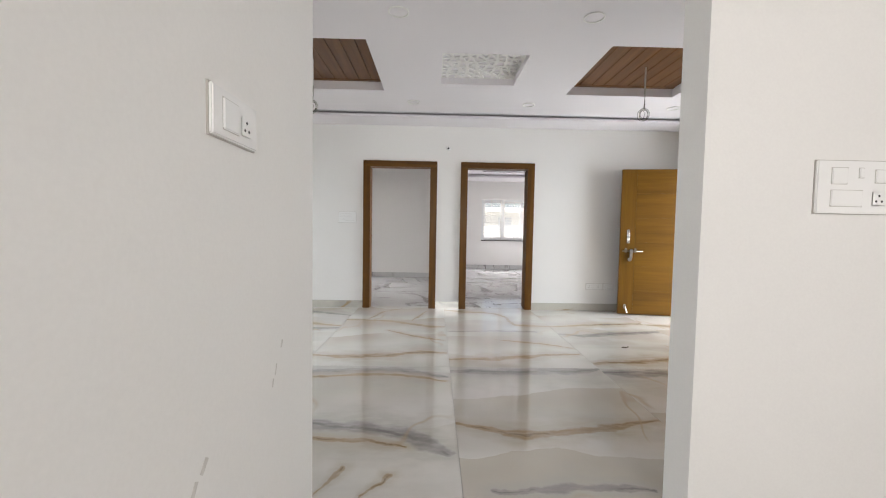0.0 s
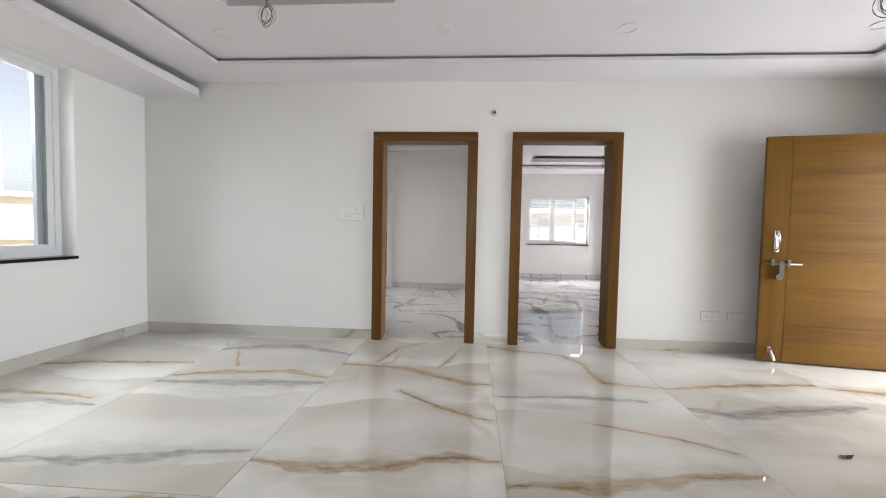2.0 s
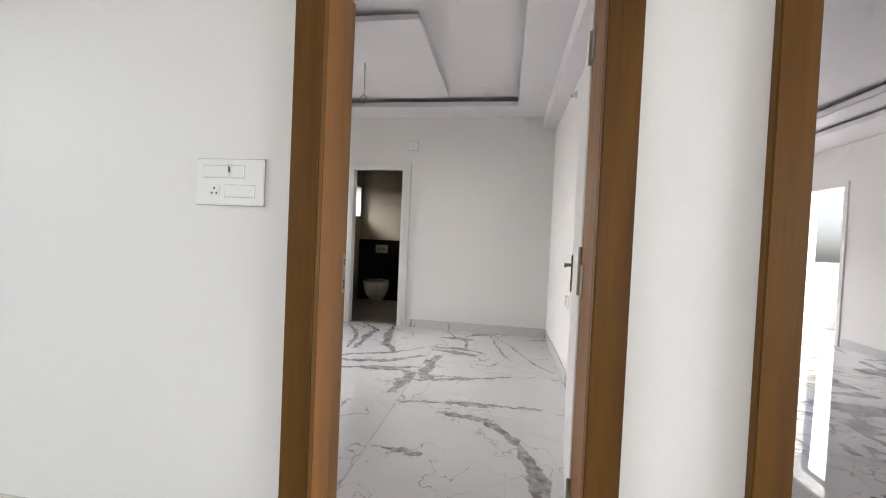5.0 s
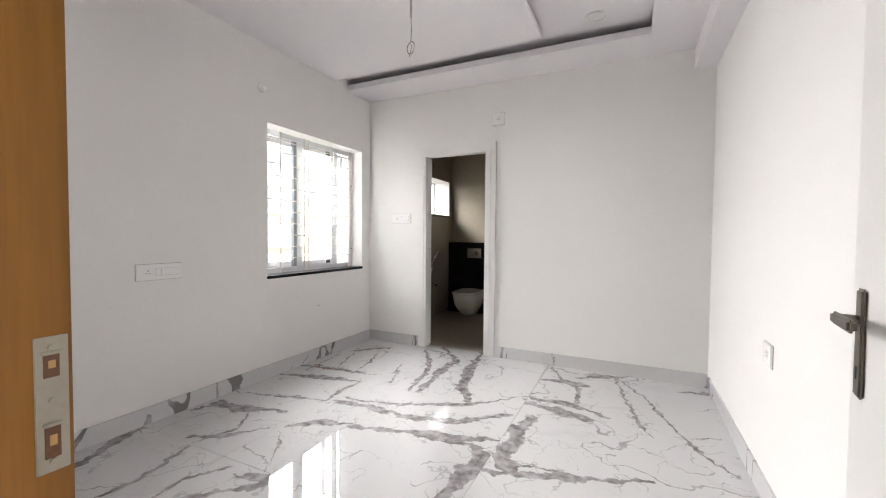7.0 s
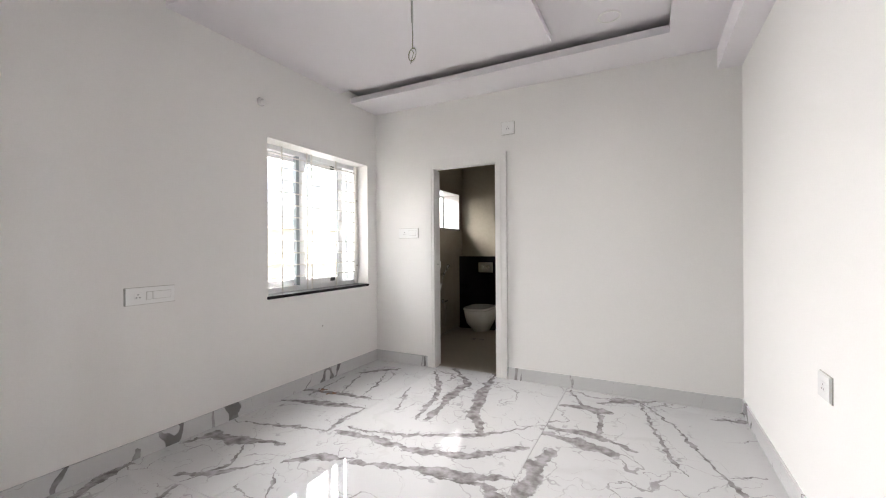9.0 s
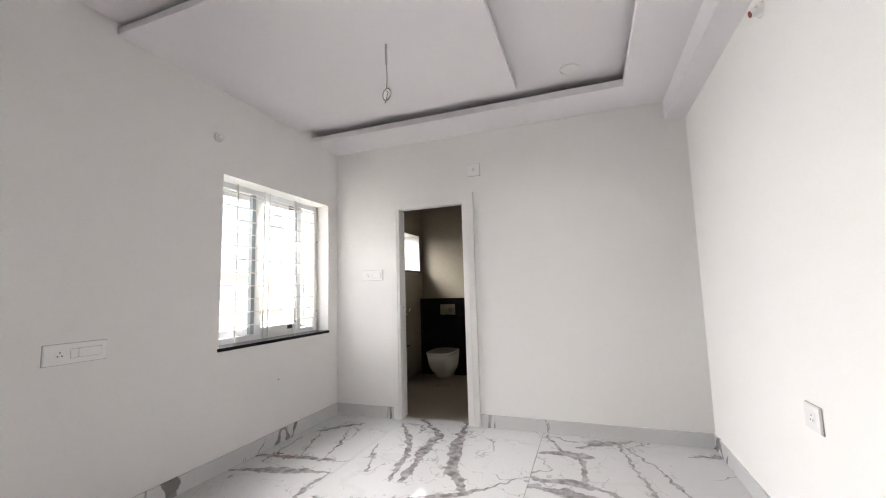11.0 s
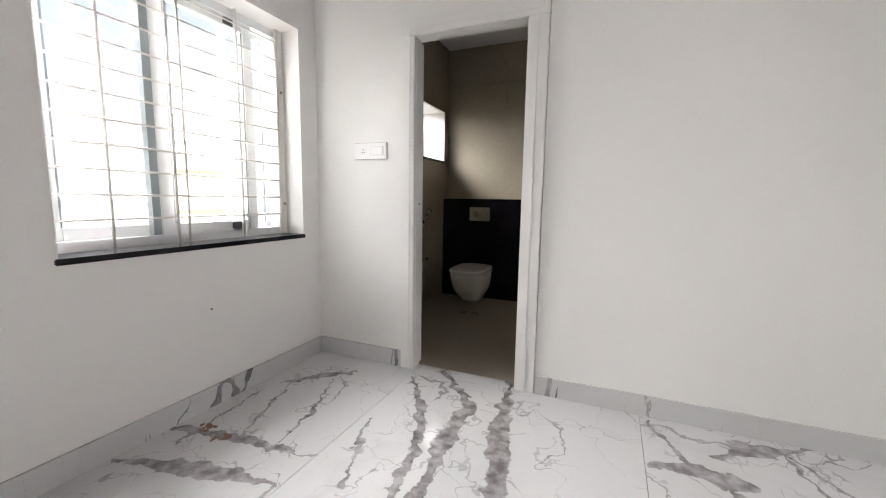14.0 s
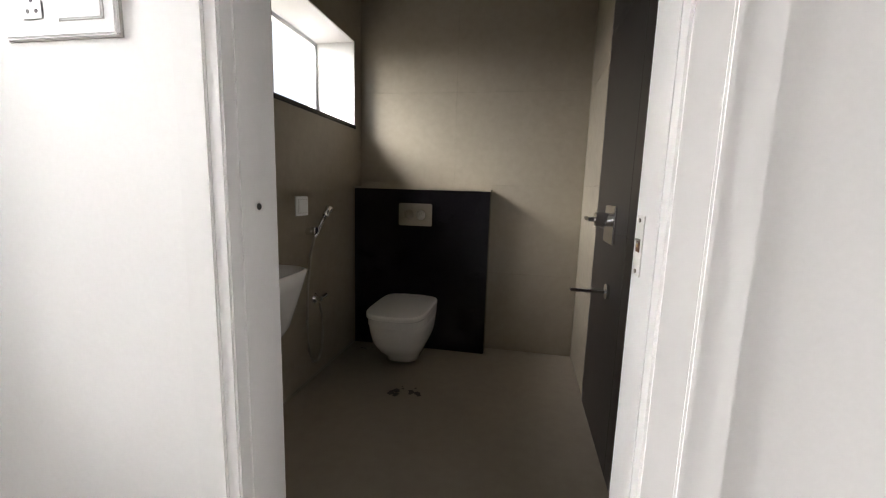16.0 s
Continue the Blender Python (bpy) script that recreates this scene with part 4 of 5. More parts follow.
bed_grille = grille("cream painted steel bars across the bedroom window", 'y', (2.42, 2.655, 2.94, 2.996, 3.325, 3.61), -2.190, 0.857, 2.122, 11, 0.0052, (-2.19, 3.03, 0.855))
part("flat_bar", soft_box(-2.200, -2.182, 3.615, 3.655, 0.857, 2.122, 0.002), BARS, bed_grille)
for z in (1.05, 1.75):
    part("screw", rod(bmesh.new(), (-2.184, 3.635, z), (-2.174, 3.635, z), 0.008, 10), STEEL, bed_grille)
grille("white painted steel bars across the second bedroom window", 'x', (2.52, 2.75, 3.05, 3.15, 3.45, 3.7, 3.95), 6.31, 0.87, 2.1, 11, 0.005, (3.2, 6.31, 0.866))


# ---- switches and sockets ----
def plate(label, place, width, height, rockers, sockets, rim=0.006):
    """A plate in its own x-z plane, facing -y, centred on its pose. rockers: (x, z, w, h); sockets: (x, z)."""
    s_thing = thing("switch_plate", label, "switch", place=place, group="switch plates")
    part("plate", soft_box(-width / 2, width / 2, -0.011, 0.0, -height / 2, height / 2, 0.003), PLASTIC, s_thing, local=True)
    # the shade line at the plate's edge, made as a thin grey rim
    part("back_box", boxes((-width / 2 - 0.0025, width / 2 + 0.0025, -0.004, 0.001, -height / 2 - 0.0025, height / 2 + 0.0025)), GROUT_AND_SHADE, s_thing, "grey rim standing in for shade round the plate", local=True)
    for x, z, w, h in rockers:
        part("groove", boxes((x - w / 2 - 0.0015, x + w / 2 + 0.0015, -0.0114, -0.009, z - h / 2 - 0.0015, z + h / 2 + 0.0015)), GROUT_AND_SHADE, s_thing, "grey gap round the rocker", local=True)
        part("rocker", soft_box(x - w / 2, x + w / 2, -0.0145, -0.009, z - h / 2, z + h / 2, 0.002), PLASTIC, s_thing, local=True)
    for x, z in sockets:
        face = part("socket", soft_box(x - 0.022, x + 0.022, -0.0125, -0.009, z - 0.022, z + 0.022, 0.002), PLASTIC, s_thing, local=True)
        for dx, dz in ((0, 0.009), (-0.009, -0.008), (0.009, -0.008)):
            part("pin_hole", rod(bmesh.new(), (x + dx, -0.011, z + dz), (x + dx, -0.0131, z + dz), 0.0036, 8), WIRE_BLACK, face, local=True)
    return s_thing


def on_y(x, y, z):
    return pose(x, y, z)


def on_west(y, x, z):
    return pose(x, y, z, 0, 0, 90)


def on_east(y, x, z):
    return pose(x, y, z, 0, 0, -90)


plate("white two-row switch plate with socket beside the bedroom door", on_y(-0.229, 0.03, 1.316), 0.25, 0.155,
      ((-0.02, 0.035, 0.15, 0.04), (0.0, 0.045, 0.012, 0.03), (0.04, -0.03, 0.11, 0.04)), ((-0.055, -0.03),))
plate("white low double socket plate on the living room wall", on_y(3.41, 0.03, 0.357), 0.24, 0.085, ((-0.02, 0, 0.03, 0.05),), ((-0.07, 0), (0.055, 0)))
plate("small white low socket plate on the living room wall", on_y(3.615, 0.03, 0.357), 0.14, 0.085, ((0.0, 0, 0.09, 0.05),), ())
plate("small white high socket for the air conditioner", on_y(-0.526, 3.822, 2.349), 0.12, 0.115, (), ((0, 0),))
plate("white switch plate with socket beside the bathroom door", on_y(-1.63, 3.822, 1.39), 0.236, 0.10, ((0.05, 0, 0.09, 0.05),), ((-0.05, 0),))
plate("white socket plate on the bedroom wall under the window level", on_west(1.56, -2.057, 0.956), 0.27, 0.10, ((0.06, 0, 0.10, 0.045), (-0.01, 0, 0.03, 0.045)), ((-0.07, 0),))
plate("white socket plate low on the bedroom wall", on_east(2.31, 1.25, 0.673), 0.12, 0.10, (), ((0, 0),))
plate("white switch plate with socket on the passage wall", on_west(-4.907, 0.62, 1.380), 0.182, 0.095, ((-0.025, 0, 0.06, 0.06),), ((0.04, -0.005),))
plate("large white two-row switch plate on the passage wall end", on_y(2.38, -4.514, 1.316), 0.28, 0.165,
      ((-0.07, 0.035, 0.05, 0.05), (0.0, 0.045, 0.015, 0.03), (0.07, 0.035, 0.05, 0.04), (-0.045, -0.035, 0.10, 0.05)), ((0.06, -0.035),))


# ---- conduit ends ----
def conduit(label, place, mat_inner):
    c = thing("conduit_outlet", label, "conduit", place=place)
    part("collar", rod(bmesh.new(), (0, 0, 0), (0, -0.02, 0), 0.034, 20, 0.026), PLASTIC, c, smooth=True, local=True)
    part("tube", rod(bmesh.new(), (0, -0.01, 0), (0, -0.045, -0.012), 0.019, 16), PLASTIC, c, smooth=True, local=True)
    part("bore", rod(bmesh.new(), (0, -0.03, -0.008), (0, -0.0462, -0.0122), 0.0145, 14), mat_inner, c, local=True)


conduit("white conduit end over the living room doors", on_y(1.217, 0.03, 2.337), WIRE_BLACK)
conduit("white conduit end on the bedroom wall above the window", on_west(2.345, -2.057, 2.385), PLASTIC)
conduit("white conduit end with a red tube on the bedroom wall", on_east(2.35, 1.25, 2.45), COPPER_TUBE)
for y, z, r in ((2.99, 0.515, 0.006),):
    k = thing("wall_plug", "small grey wall plug in the painted bedroom wall", "wall plug", (-2.057, y, z))
    part("plug", rod(bmesh.new(), (-2.06, y, z), (-2.053, y, z), r, 10), STEEL, k)


SCUFF = material("grey_scuff", (0.64, 0.62, 0.59), 0.7, spread=0.2, grain=60)
for y, z, w, h, turn in ((-4.644, 0.834, 0.004, 0.022, -25), (-4.685, 0.775, 0.003, 0.03, -20), (-4.705, 0.745, 0.004, 0.022, -20), (-5.02, 0.71, 0.006, 0.03, -40), (-5.05, 0.685, 0.006, 0.025, -30)):
    k = thing("scuff_mark", "faint grey scuff on the painted passage wall", "scuff", place=pose(0.6204, y, z, turn, 0, 0))
    part("smear", soft_box(-0.0002, 0.0004, -w, w, -h / 2, h / 2, 0.0001, 1), SCUFF, k, local=True)

# ---- hanging wires ----
def hook_wire(label, x, y, top, length, loop, mats, turns=3):
    """A ceiling pipe with a coil of loose wire under it."""
    w = thing("hanging_wire", label, "wire", (x, y, top), group="hanging fan wires")
    part("pipe", rod(bmesh.new(), (x, y, top), (x, y, top - length), 0.008, 10), mats[0], w, smooth=True)
    rng = random.Random(7)
    for k in range(turns):
        cz, r = top - length - 0.16 - loop, loop * (0.85 + 0.15 * k)
        pts = [(x + 0.002 * k, y, top - length + 0.01), (x + 0.004, y + 0.003 * k, top - length - 0.08)]
        tilt = rng.uniform(-0.6, 0.6)
        for a in range(0, 400, 20):
            u = radians(a + 90)
            pts.append((x + r * math.cos(u) * math.cos(tilt), y + r * math.cos(u) * math.sin(tilt) + 0.004 * k, cz + r * 1.15 * math.sin(u)))
        if k == 0:
            pts += [(x + 0.01, y, cz + loop * 0.3), (x - 0.012, y, cz - loop * 1.5)]
        part("wire", tube(pts, 0.0022, 5), mats[1 + k % (len(mats) - 1)], w, smooth=True)


hook_wire("coil of loose fan wire hanging from the wooden ceiling panel", -0.17, -1.80, 2.80, 0.26, 0.042, (WIRE_WHITE, WIRE_GREEN, WIRE_BLACK, WIRE_WHITE), 4)
hook_wire("coil of loose fan wire hanging from the wooden ceiling panel", 3.10, -1.80, 2.80, 0.26, 0.042, (WIRE_WHITE, WIRE_BLACK, WIRE_WHITE, WIRE_GREEN), 4)
hook_wire("loop of loose fan wire hanging from the bedroom ceiling", -0.66, 2.34, 2.758, 0.13, 0.038, (WIRE_WHITE, WIRE_GREEN, WIRE_WHITE), 2)
hook_wire("loop of loose fan wire hanging from the second bedroom ceiling", 3.3, 3.1, 2.85, 0.3, 0.035, (WIRE_WHITE, WIRE_BLACK), 2)


# ---- ceiling fittings ----
def ring_light(x, y, z, r=0.075):
    k = thing("downlight_cutout", "round white downlight blank flush in the ceiling", "downlight", (x, y, z), group="downlight blanks")
    bm = bmesh.new()
    n = 40
    loops = []
    for rr, zz in ((r, z), (r, z - 0.008), (r - 0.008, z - 0.009), (r - 0.011, z - 0.001)):
        loops.append([bm.verts.new((x + rr * math.cos(i * 2 * math.pi / n), y + rr * math.sin(i * 2 * math.pi / n), zz)) for i in range(n)])
    for a, b in zip(loops, loops[1:]):
        for i in range(n):
            bm.faces.new((a[i], a[(i + 1) % n], b[(i + 1) % n], b[i]))
    part("rim", bm, WHITE, k, smooth=True)
    part("cover", rod(bmesh.new(), (x, y, z), (x, y, z - 0.0015), r - 0.011, 32), CEILING, k)


for x in (-1.02, 0.76, 2.16, 3.95):
    for y in (-0.87, -2.86):
        ring_light(x, y, 2.70)
ring_light(0.40, 3.22, 2.83)
ring_light(-1.40, 1.50, 2.83)


def plank_panel(x0, x1, y0, y1, z):
    """Varnished planks in a ceiling recess, in one mesh."""
    bm = bmesh.new()
    n = 9
    w = (x1 - x0) / n
    bms = [soft_box(x0 + i * w + 0.003, x0 + (i + 1) * w - 0.003, y0 + 0.05, y1 - 0.05, z, z + 0.018, 0.003, 1) for i in range(n)]
    bms += [boxes((x0, x1, y0, y0 + 0.05, z - 0.004, z + 0.02)), boxes((x0, x1, y1 - 0.05, y1, z - 0.004, z + 0.02))]
    bms += [boxes((x0, x1, y0, y1, z + 0.019, z + 0.03))]
    return merge(bm, *bms)


for i, p in enumerate((P1, P2)):
    structure("ceiling_panel_%d" % (i + 1), plank_panel(p[0], p[1], p[2], p[3], 2.795), PLANK, "recessed ceiling panel of brown varnished wooden planks", "ceiling panel")


def lattice(x0, x1, y0, y1, z):
    """White board with irregular three- and four-sided cut-outs between scattered joints."""
    rng = random.Random(11)
    bm = bmesh.new()
    nx, ny = 9, 9
    joint = {(i, j): Vector((x0 + (x1 - x0) * (i + (rng.uniform(-0.36, 0.36) if 0 < i < nx else 0)) / nx,
                             y0 + (y1 - y0) * (j + (rng.uniform(-0.36, 0.36) if 0 < j < ny else 0)) / ny, z)) for i in range(nx + 1) for j in range(ny + 1)}
    up = Vector((0, 0, 0.011))
    for i in range(nx):
        for j in range(ny):
            quad = [joint[i, j], joint[i, j + 1], joint[i + 1, j + 1], joint[i + 1, j]]
            loops = [quad]
            if rng.random() < 0.55:
                loops = [[quad[0], quad[1], quad[2]], [quad[0], quad[2], quad[3]]]
            for ring in loops:
                mid = sum(ring, Vector()) / len(ring)
                k = rng.uniform(0.52, 0.70)
                inner = [mid + (p - mid) * k for p in ring]
                n = len(ring)
                for a in range(n):
                    c = (a + 1) % n
                    bm.faces.new([bm.verts.new(p) for p in (ring[a], ring[c], inner[c], inner[a])])
                    bm.faces.new([bm.verts.new(p) for p in (inner[a], inner[c], inner[c] + up, inner[a] + up)])
    bmesh.ops.remove_doubles(bm, verts=bm.verts, dist=0.0003)
    return bm


structure("ceiling_panel_4", boxes((SQ[0] + 0.002, SQ[1] - 0.002, SQ[2] + 0.002, SQ[3] - 0.002, 2.7755, 2.789)), CEILING, "white board behind the white lattice", "ceiling panel")
structure("ceiling_panel_3", lattice(SQ[0], SQ[1], SQ[2], SQ[3], 2.762), WHITE, "white cut-out lattice board in a square ceiling recess", "ceiling panel")


# ---- bathroom ----
def loft(sections, n=32, power=2.6):
    """Stacked rounded outlines: (cx, cy, half width, half depth, z, roundness)."""
    bm = bmesh.new()
    rings = []
    for cx, cy, hw, hd, z, p in sections:
        ring = []
        for i in range(n):
            a = 2 * math.pi * i / n
            c, s_ = math.cos(a), math.sin(a)
            k = p if s_ < 0 else 6.0
            ring.append(bm.verts.new((cx + hw * math.copysign(abs(c) ** (2 / k), c), cy + hd * math.copysign(abs(s_) ** (2 / k), s_), z)))
        rings.append(ring)
    for a, b in zip(rings, rings[1:]):
        for i in range(n):
            bm.faces.new((a[i], a[(i + 1) % n], b[(i + 1) % n], b[i]))
    bm.faces.new(rings[0][::-1])
    bm.faces.new(rings[-1])
    return bm


granite_wall = thing("cistern_wall", "low black granite clad cistern wall behind the toilet", "wall panel", (-1.51, 5.89, 0), kind="structure")
part("cladding", soft_box(-1.979, -1.042, 5.835, 5.95, -0.004, 1.104, 0.002), GRANITE, granite_wall)
part("ledge", soft_box(-1.979, -1.036, 5.829, 5.95, 1.104, 1.118, 0.003), BATH_TILE, granite_wall, "greige stone ledge")

wc = thing("toilet", "white porcelain wall-hung toilet with closed lid", "toilet", (-1.54, 5.57, 0.05))
part("bowl", loft([(-1.54, 5.645, 0.088, 0.12, 0.05, 3.0), (-1.54, 5.64, 0.104, 0.14, 0.06, 3.0), (-1.54, 5.635, 0.112, 0.155, 0.095, 3.0), (-1.54, 5.61, 0.146, 0.21, 0.15, 3.0),
     (-1.54, 5.59, 0.168, 0.24, 0.21, 3.0), (-1.54, 5.577, 0.178, 0.256, 0.29, 3.1), (-1.54, 5.575, 0.180, 0.258, 0.372, 3.2)]), PORCELAIN, wc, smooth=True)
part("rim_band", loft([(-1.54, 5.575, 0.183, 0.262, 0.335, 3.3), (-1.54, 5.575, 0.184, 0.263, 0.376, 3.3)]), PORCELAIN, wc, smooth=False)
part("lid", loft([(-1.54, 5.563, 0.182, 0.262, 0.380, 3.4), (-1.54, 5.563, 0.188, 0.268, 0.386, 3.4), (-1.54, 5.563, 0.188, 0.268, 0.402, 3.4), (-1.54, 5.563, 0.185, 0.264, 0.409, 3.4), (-1.54, 5.564, 0.179, 0.257, 0.412, 3.4)]), PORCELAIN, wc, "closed white lid", smooth=False)
part("hinge_block", soft_box(-1.63, -1.45, 5.795, 5.833, 0.376, 0.414, 0.006), PORCELAIN, wc)

wc.location.z = 0.02

fl = thing("flush_plate", "square chrome dual flush plate on the black granite", "flush plate", (-1.54, 5.835, 0.936))
part("plate", soft_box(-1.657, -1.425, 5.825, 5.836, 0.861, 1.012, 0.006, 3), STEEL, fl)
for x, r in ((-1.583, 0.036), (-1.50, 0.036)):
    part("button", rod(bmesh.new(), (x, 5.826, 0.936), (x, 5.818, 0.936), r, 28, r * 0.9), CHROME, fl, smooth=False)

hf = thing("health_faucet", "chrome hand spray on a hose beside the toilet", "hand spray", (-1.98, 5.25, 0.5))
part("holder", merge(rod(bmesh.new(), (-1.98, 5.20, 0.86), (-1.945, 5.20, 0.86), 0.018, 14), soft_box(-1.955, -1.925, 5.185, 5.225, 0.845, 0.885, 0.004)), CHROME, hf)
part("spray_head", merge(rod(bmesh.new(), (-1.935, 5.20, 0.83), (-1.925, 5.31, 0.955), 0.011, 12), rod(bmesh.new(), (-1.925, 5.30, 0.945), (-1.92, 5.345, 0.985), 0.017, 12, 0.021)), CHROME, hf, smooth=True)
hose = [(-1.935, 5.20 - 0.001, 0.83), (-1.94, 5.165, 0.75), (-1.94, 5.13, 0.58), (-1.94, 5.115, 0.38), (-1.94, 5.125, 0.22), (-1.94, 5.17, 0.13), (-1.94, 5.225, 0.115), (-1.94, 5.27, 0.17), (-1.94, 5.285, 0.27), (-1.94, 5.275, 0.38), (-1.945, 5.262, 0.445)]
part("hose", tube(hose, 0.007, 8), STEEL, hf, "ribbed steel hose", smooth=True)
part("angle_valve", merge(rod(bmesh.new(), (-1.98, 5.265, 0.47), (-1.935, 5.265, 0.47), 0.014, 14), rod(bmesh.new(), (-1.98, 5.265, 0.47), (-1.974, 5.265, 0.47), 0.03, 18),
     rod(bmesh.new(), (-1.945, 5.265, 0.47), (-1.945, 5.335, 0.475), 0.009, 10, 0.013)), CHROME, hf, smooth=False)

basin = thing("wash_basin", "white porcelain wall-hung wash basin", "basin", (-1.8, 4.35, 0.45))
part("bowl", loft([(-1.83, 4.36, 0.10, 0.13, 0.46, 3.0), (-1.81, 4.36, 0.15, 0.20, 0.58, 3.0), (-1.795, 4.36, 0.18, 0.235, 0.74, 3.0), (-1.79, 4.36, 0.188, 0.245, 0.795, 3.0),
     (-1.79, 4.36, 0.176, 0.232, 0.80, 3.0), (-1.78, 4.36, 0.15, 0.20, 0.74, 3.0), (-1.78, 4.36, 0.09, 0.12, 0.66, 3.0)]), PORCELAIN, basin, smooth=True)
part("tap", merge(rod(bmesh.new(), (-1.92, 4.40, 0.79), (-1.92, 4.40, 0.88), 0.018, 14), rod(bmesh.new(), (-1.92, 4.40, 0.865), (-1.82, 4.40, 0.87), 0.012, 12)), CHROME, basin)

plate("greige blank plate on the bathroom wall", on_west(5.145, -1.98, 1.0), 0.11, 0.10, ((0, 0, 0.08, 0.07),), ())

mixer = thing("shower_mixer", "chrome shower mixer on the dark tiled wall", "shower mixer", (-0.462, 5.02, 0.98))
part("wall_plate", soft_box(-0.474, -0.462, 4.93, 5.11, 0.90, 1.06, 0.004), CHROME, mixer)
part("knob", rod(bmesh.new(), (-0.474, 5.02, 1.0), (-0.53, 5.02, 1.0), 0.03, 20), CHROME, mixer)
part("lever", soft_box(-0.56, -0.53, 5.01, 5.12, 0.99, 1.01, 0.004), CHROME, mixer)
spout = thing("bath_spout", "chrome bath spout on the dark tiled wall", "spout", (-0.462, 4.97, 0.70))
part("flange", rod(bmesh.new(), (-0.462, 4.97, 0.70), (-0.474, 4.97, 0.70), 0.032, 20), CHROME, spout)
part("arm", soft_box(-0.62, -0.47, 4.955, 4.985, 0.692, 0.708, 0.005), CHROME, spout)


def floor_stain(label, x, y, z, size, mat, seed, drops=14):
    """Flat splashes of dirt on a floor."""
    rng = random.Random(seed)
    k = thing("floor_stain", label, "stain", (x, y, z))
    for d in range(drops):
        bm = bmesh.new()
        cx, cy, r = x + rng.gauss(0, size), y + rng.gauss(0, size * 0.6), size * rng.uniform(0.12, 0.5)
        ring = [bm.verts.new((cx + r * rng.uniform(0.4, 1.2) * math.cos(a * math.pi / 5), cy + r * rng.uniform(0.4, 1.2) * math.sin(a * math.pi / 5), z + 0.0006 + d * 0.00005)) for a in range(10)]
        bm.faces.new(ring)
        part("splash", bm, mat, k)


floor_stain("rusty brown dirt on the veined floor by the wall", -1.87, 2.80, 0.0, 0.05, STAIN, 3)
floor_stain("damp brown stain on the bathroom floor", -1.42, 5.22, -0.004, 0.06, BATH_DARK, 5, 9)

floor_stain("small dark stain beside the black cistern wall", -1.84, 5.72, -0.004, 0.03, BATH_DARK, 9, 7)

bug = thing("dry_leaf", "small dark curled leaf lying on the polished floor", "leaf", (2.98, -1.86, 0))
leaf_bm = bmesh.new()
pts = [(-0.045, 0, 0.004), (-0.02, 0.014, 0.012), (0.01, 0.016, 0.009), (0.04, 0.004, 0.02), (0.012, -0.012, 0.006), (-0.02, -0.012, 0.004)]
vs = [leaf_bm.verts.new((2.98 + px, -1.86 + py, pz)) for px, py, pz in pts]
mid = leaf_bm.verts.new((2.98, -1.86, 0.001))
for a, b in zip(vs, vs[1:] + vs[:1]):
    leaf_bm.faces.new((a, b, mid))
part("blade", leaf_bm, LITTER, bug)

# ---- landing ----
chair = thing("plastic_chair", "stacked cream plastic chair on the landing", "chair", (5.68, -0.30, 0), group="stacked chairs")
part("seat", soft_box(5.46, 5.90, -0.50, -0.10, 0.40, 0.425, 0.012, 3), CHAIR_PLASTIC, chair)
back_bm = merge(soft_box(5.46, 5.90, -0.122, -0.10, 0.47, 0.76, 0.01, 3), soft_box(5.50, 5.53, -0.12, -0.10, 0.40, 0.48, 0.004), soft_box(5.83, 5.86, -0.12, -0.10, 0.40, 0.48, 0.004))
bmesh.ops.remove_doubles(back_bm, verts=back_bm.verts[:], dist=0.0001)
part("backrest", back_bm, CHAIR_PLASTIC, chair)
for lx, ly in ((5.475, -0.48), (5.885, -0.48), (5.475, -0.12), (5.885, -0.12)):
    part("leg", rod(bmesh.new(), (lx + (0.02 if lx > 5.7 else -0.02), ly, 0), (lx, ly, 0.41), 0.016, 8, 0.024), CHAIR_PLASTIC, chair)
for i in range(1, 4):
    copy_thing(chair, Matrix.Translation((5.68 + 0.004 * i, -0.30, 0.055 * i)))

# ---- outside ----
structure("ground", slab(-9.4, -9.0, -900, 900, -900, 900), EARTH, "dusty ground far below", "ground")


def building(label, x, y, width, depth, top, storeys, columns, mat, turn, finished=True):
    """A block of flats from the ground to top, its long side facing its own +x."""
    b = thing("apartment_building", label, "building", place=pose(x, y, -9.0, 0, 0, turn))
    h = top + 9.0
    fl_h = h / storeys
    if finished:
        part("wall", boxes((-depth, 0, -width / 2, width / 2, 0, h)), mat, b, local=True)
        part("parapet", boxes((-depth - 0.1, 0.1, -width / 2 - 0.1, width / 2 + 0.1, h, h + 0.25)), mat, b, local=True)
        for s_ in range(storeys):
            z = s_ * fl_h
            part("ledge", boxes((0, 0.5, -width / 2, width / 2, z + fl_h - 0.15, z + fl_h)), mat, b, local=True)
            for c in range(columns):
                u = -width / 2 + (c + 0.5) * width / columns
                part("window", boxes((-0.02, 0.04, u - 0.6, u + 0.6, z + fl_h * 0.3, z + fl_h * 0.78)), PANE_FAR, b, local=True)
    else:
        for s_ in range(storeys + 1):
            part("floor_slab", boxes((-depth, 0, -width / 2, width / 2, s_ * fl_h - 0.2, s_ * fl_h + 0.1)), mat, b, local=True)
        for c in range(columns + 1):
            u = -width / 2 + c * width / columns
            part("column", boxes((-0.8, -0.3, max(u - 0.3, -width / 2), min(u + 0.3, width / 2), 0, h)), mat, b, local=True)
        # filler close behind the face: weakens the dark floors in place of haze
        part("core", boxes((-depth + 0.5, -1.1, -width / 2 + 0.5, width / 2 - 0.5, 0, h)), mat, b, local=True)
    return b


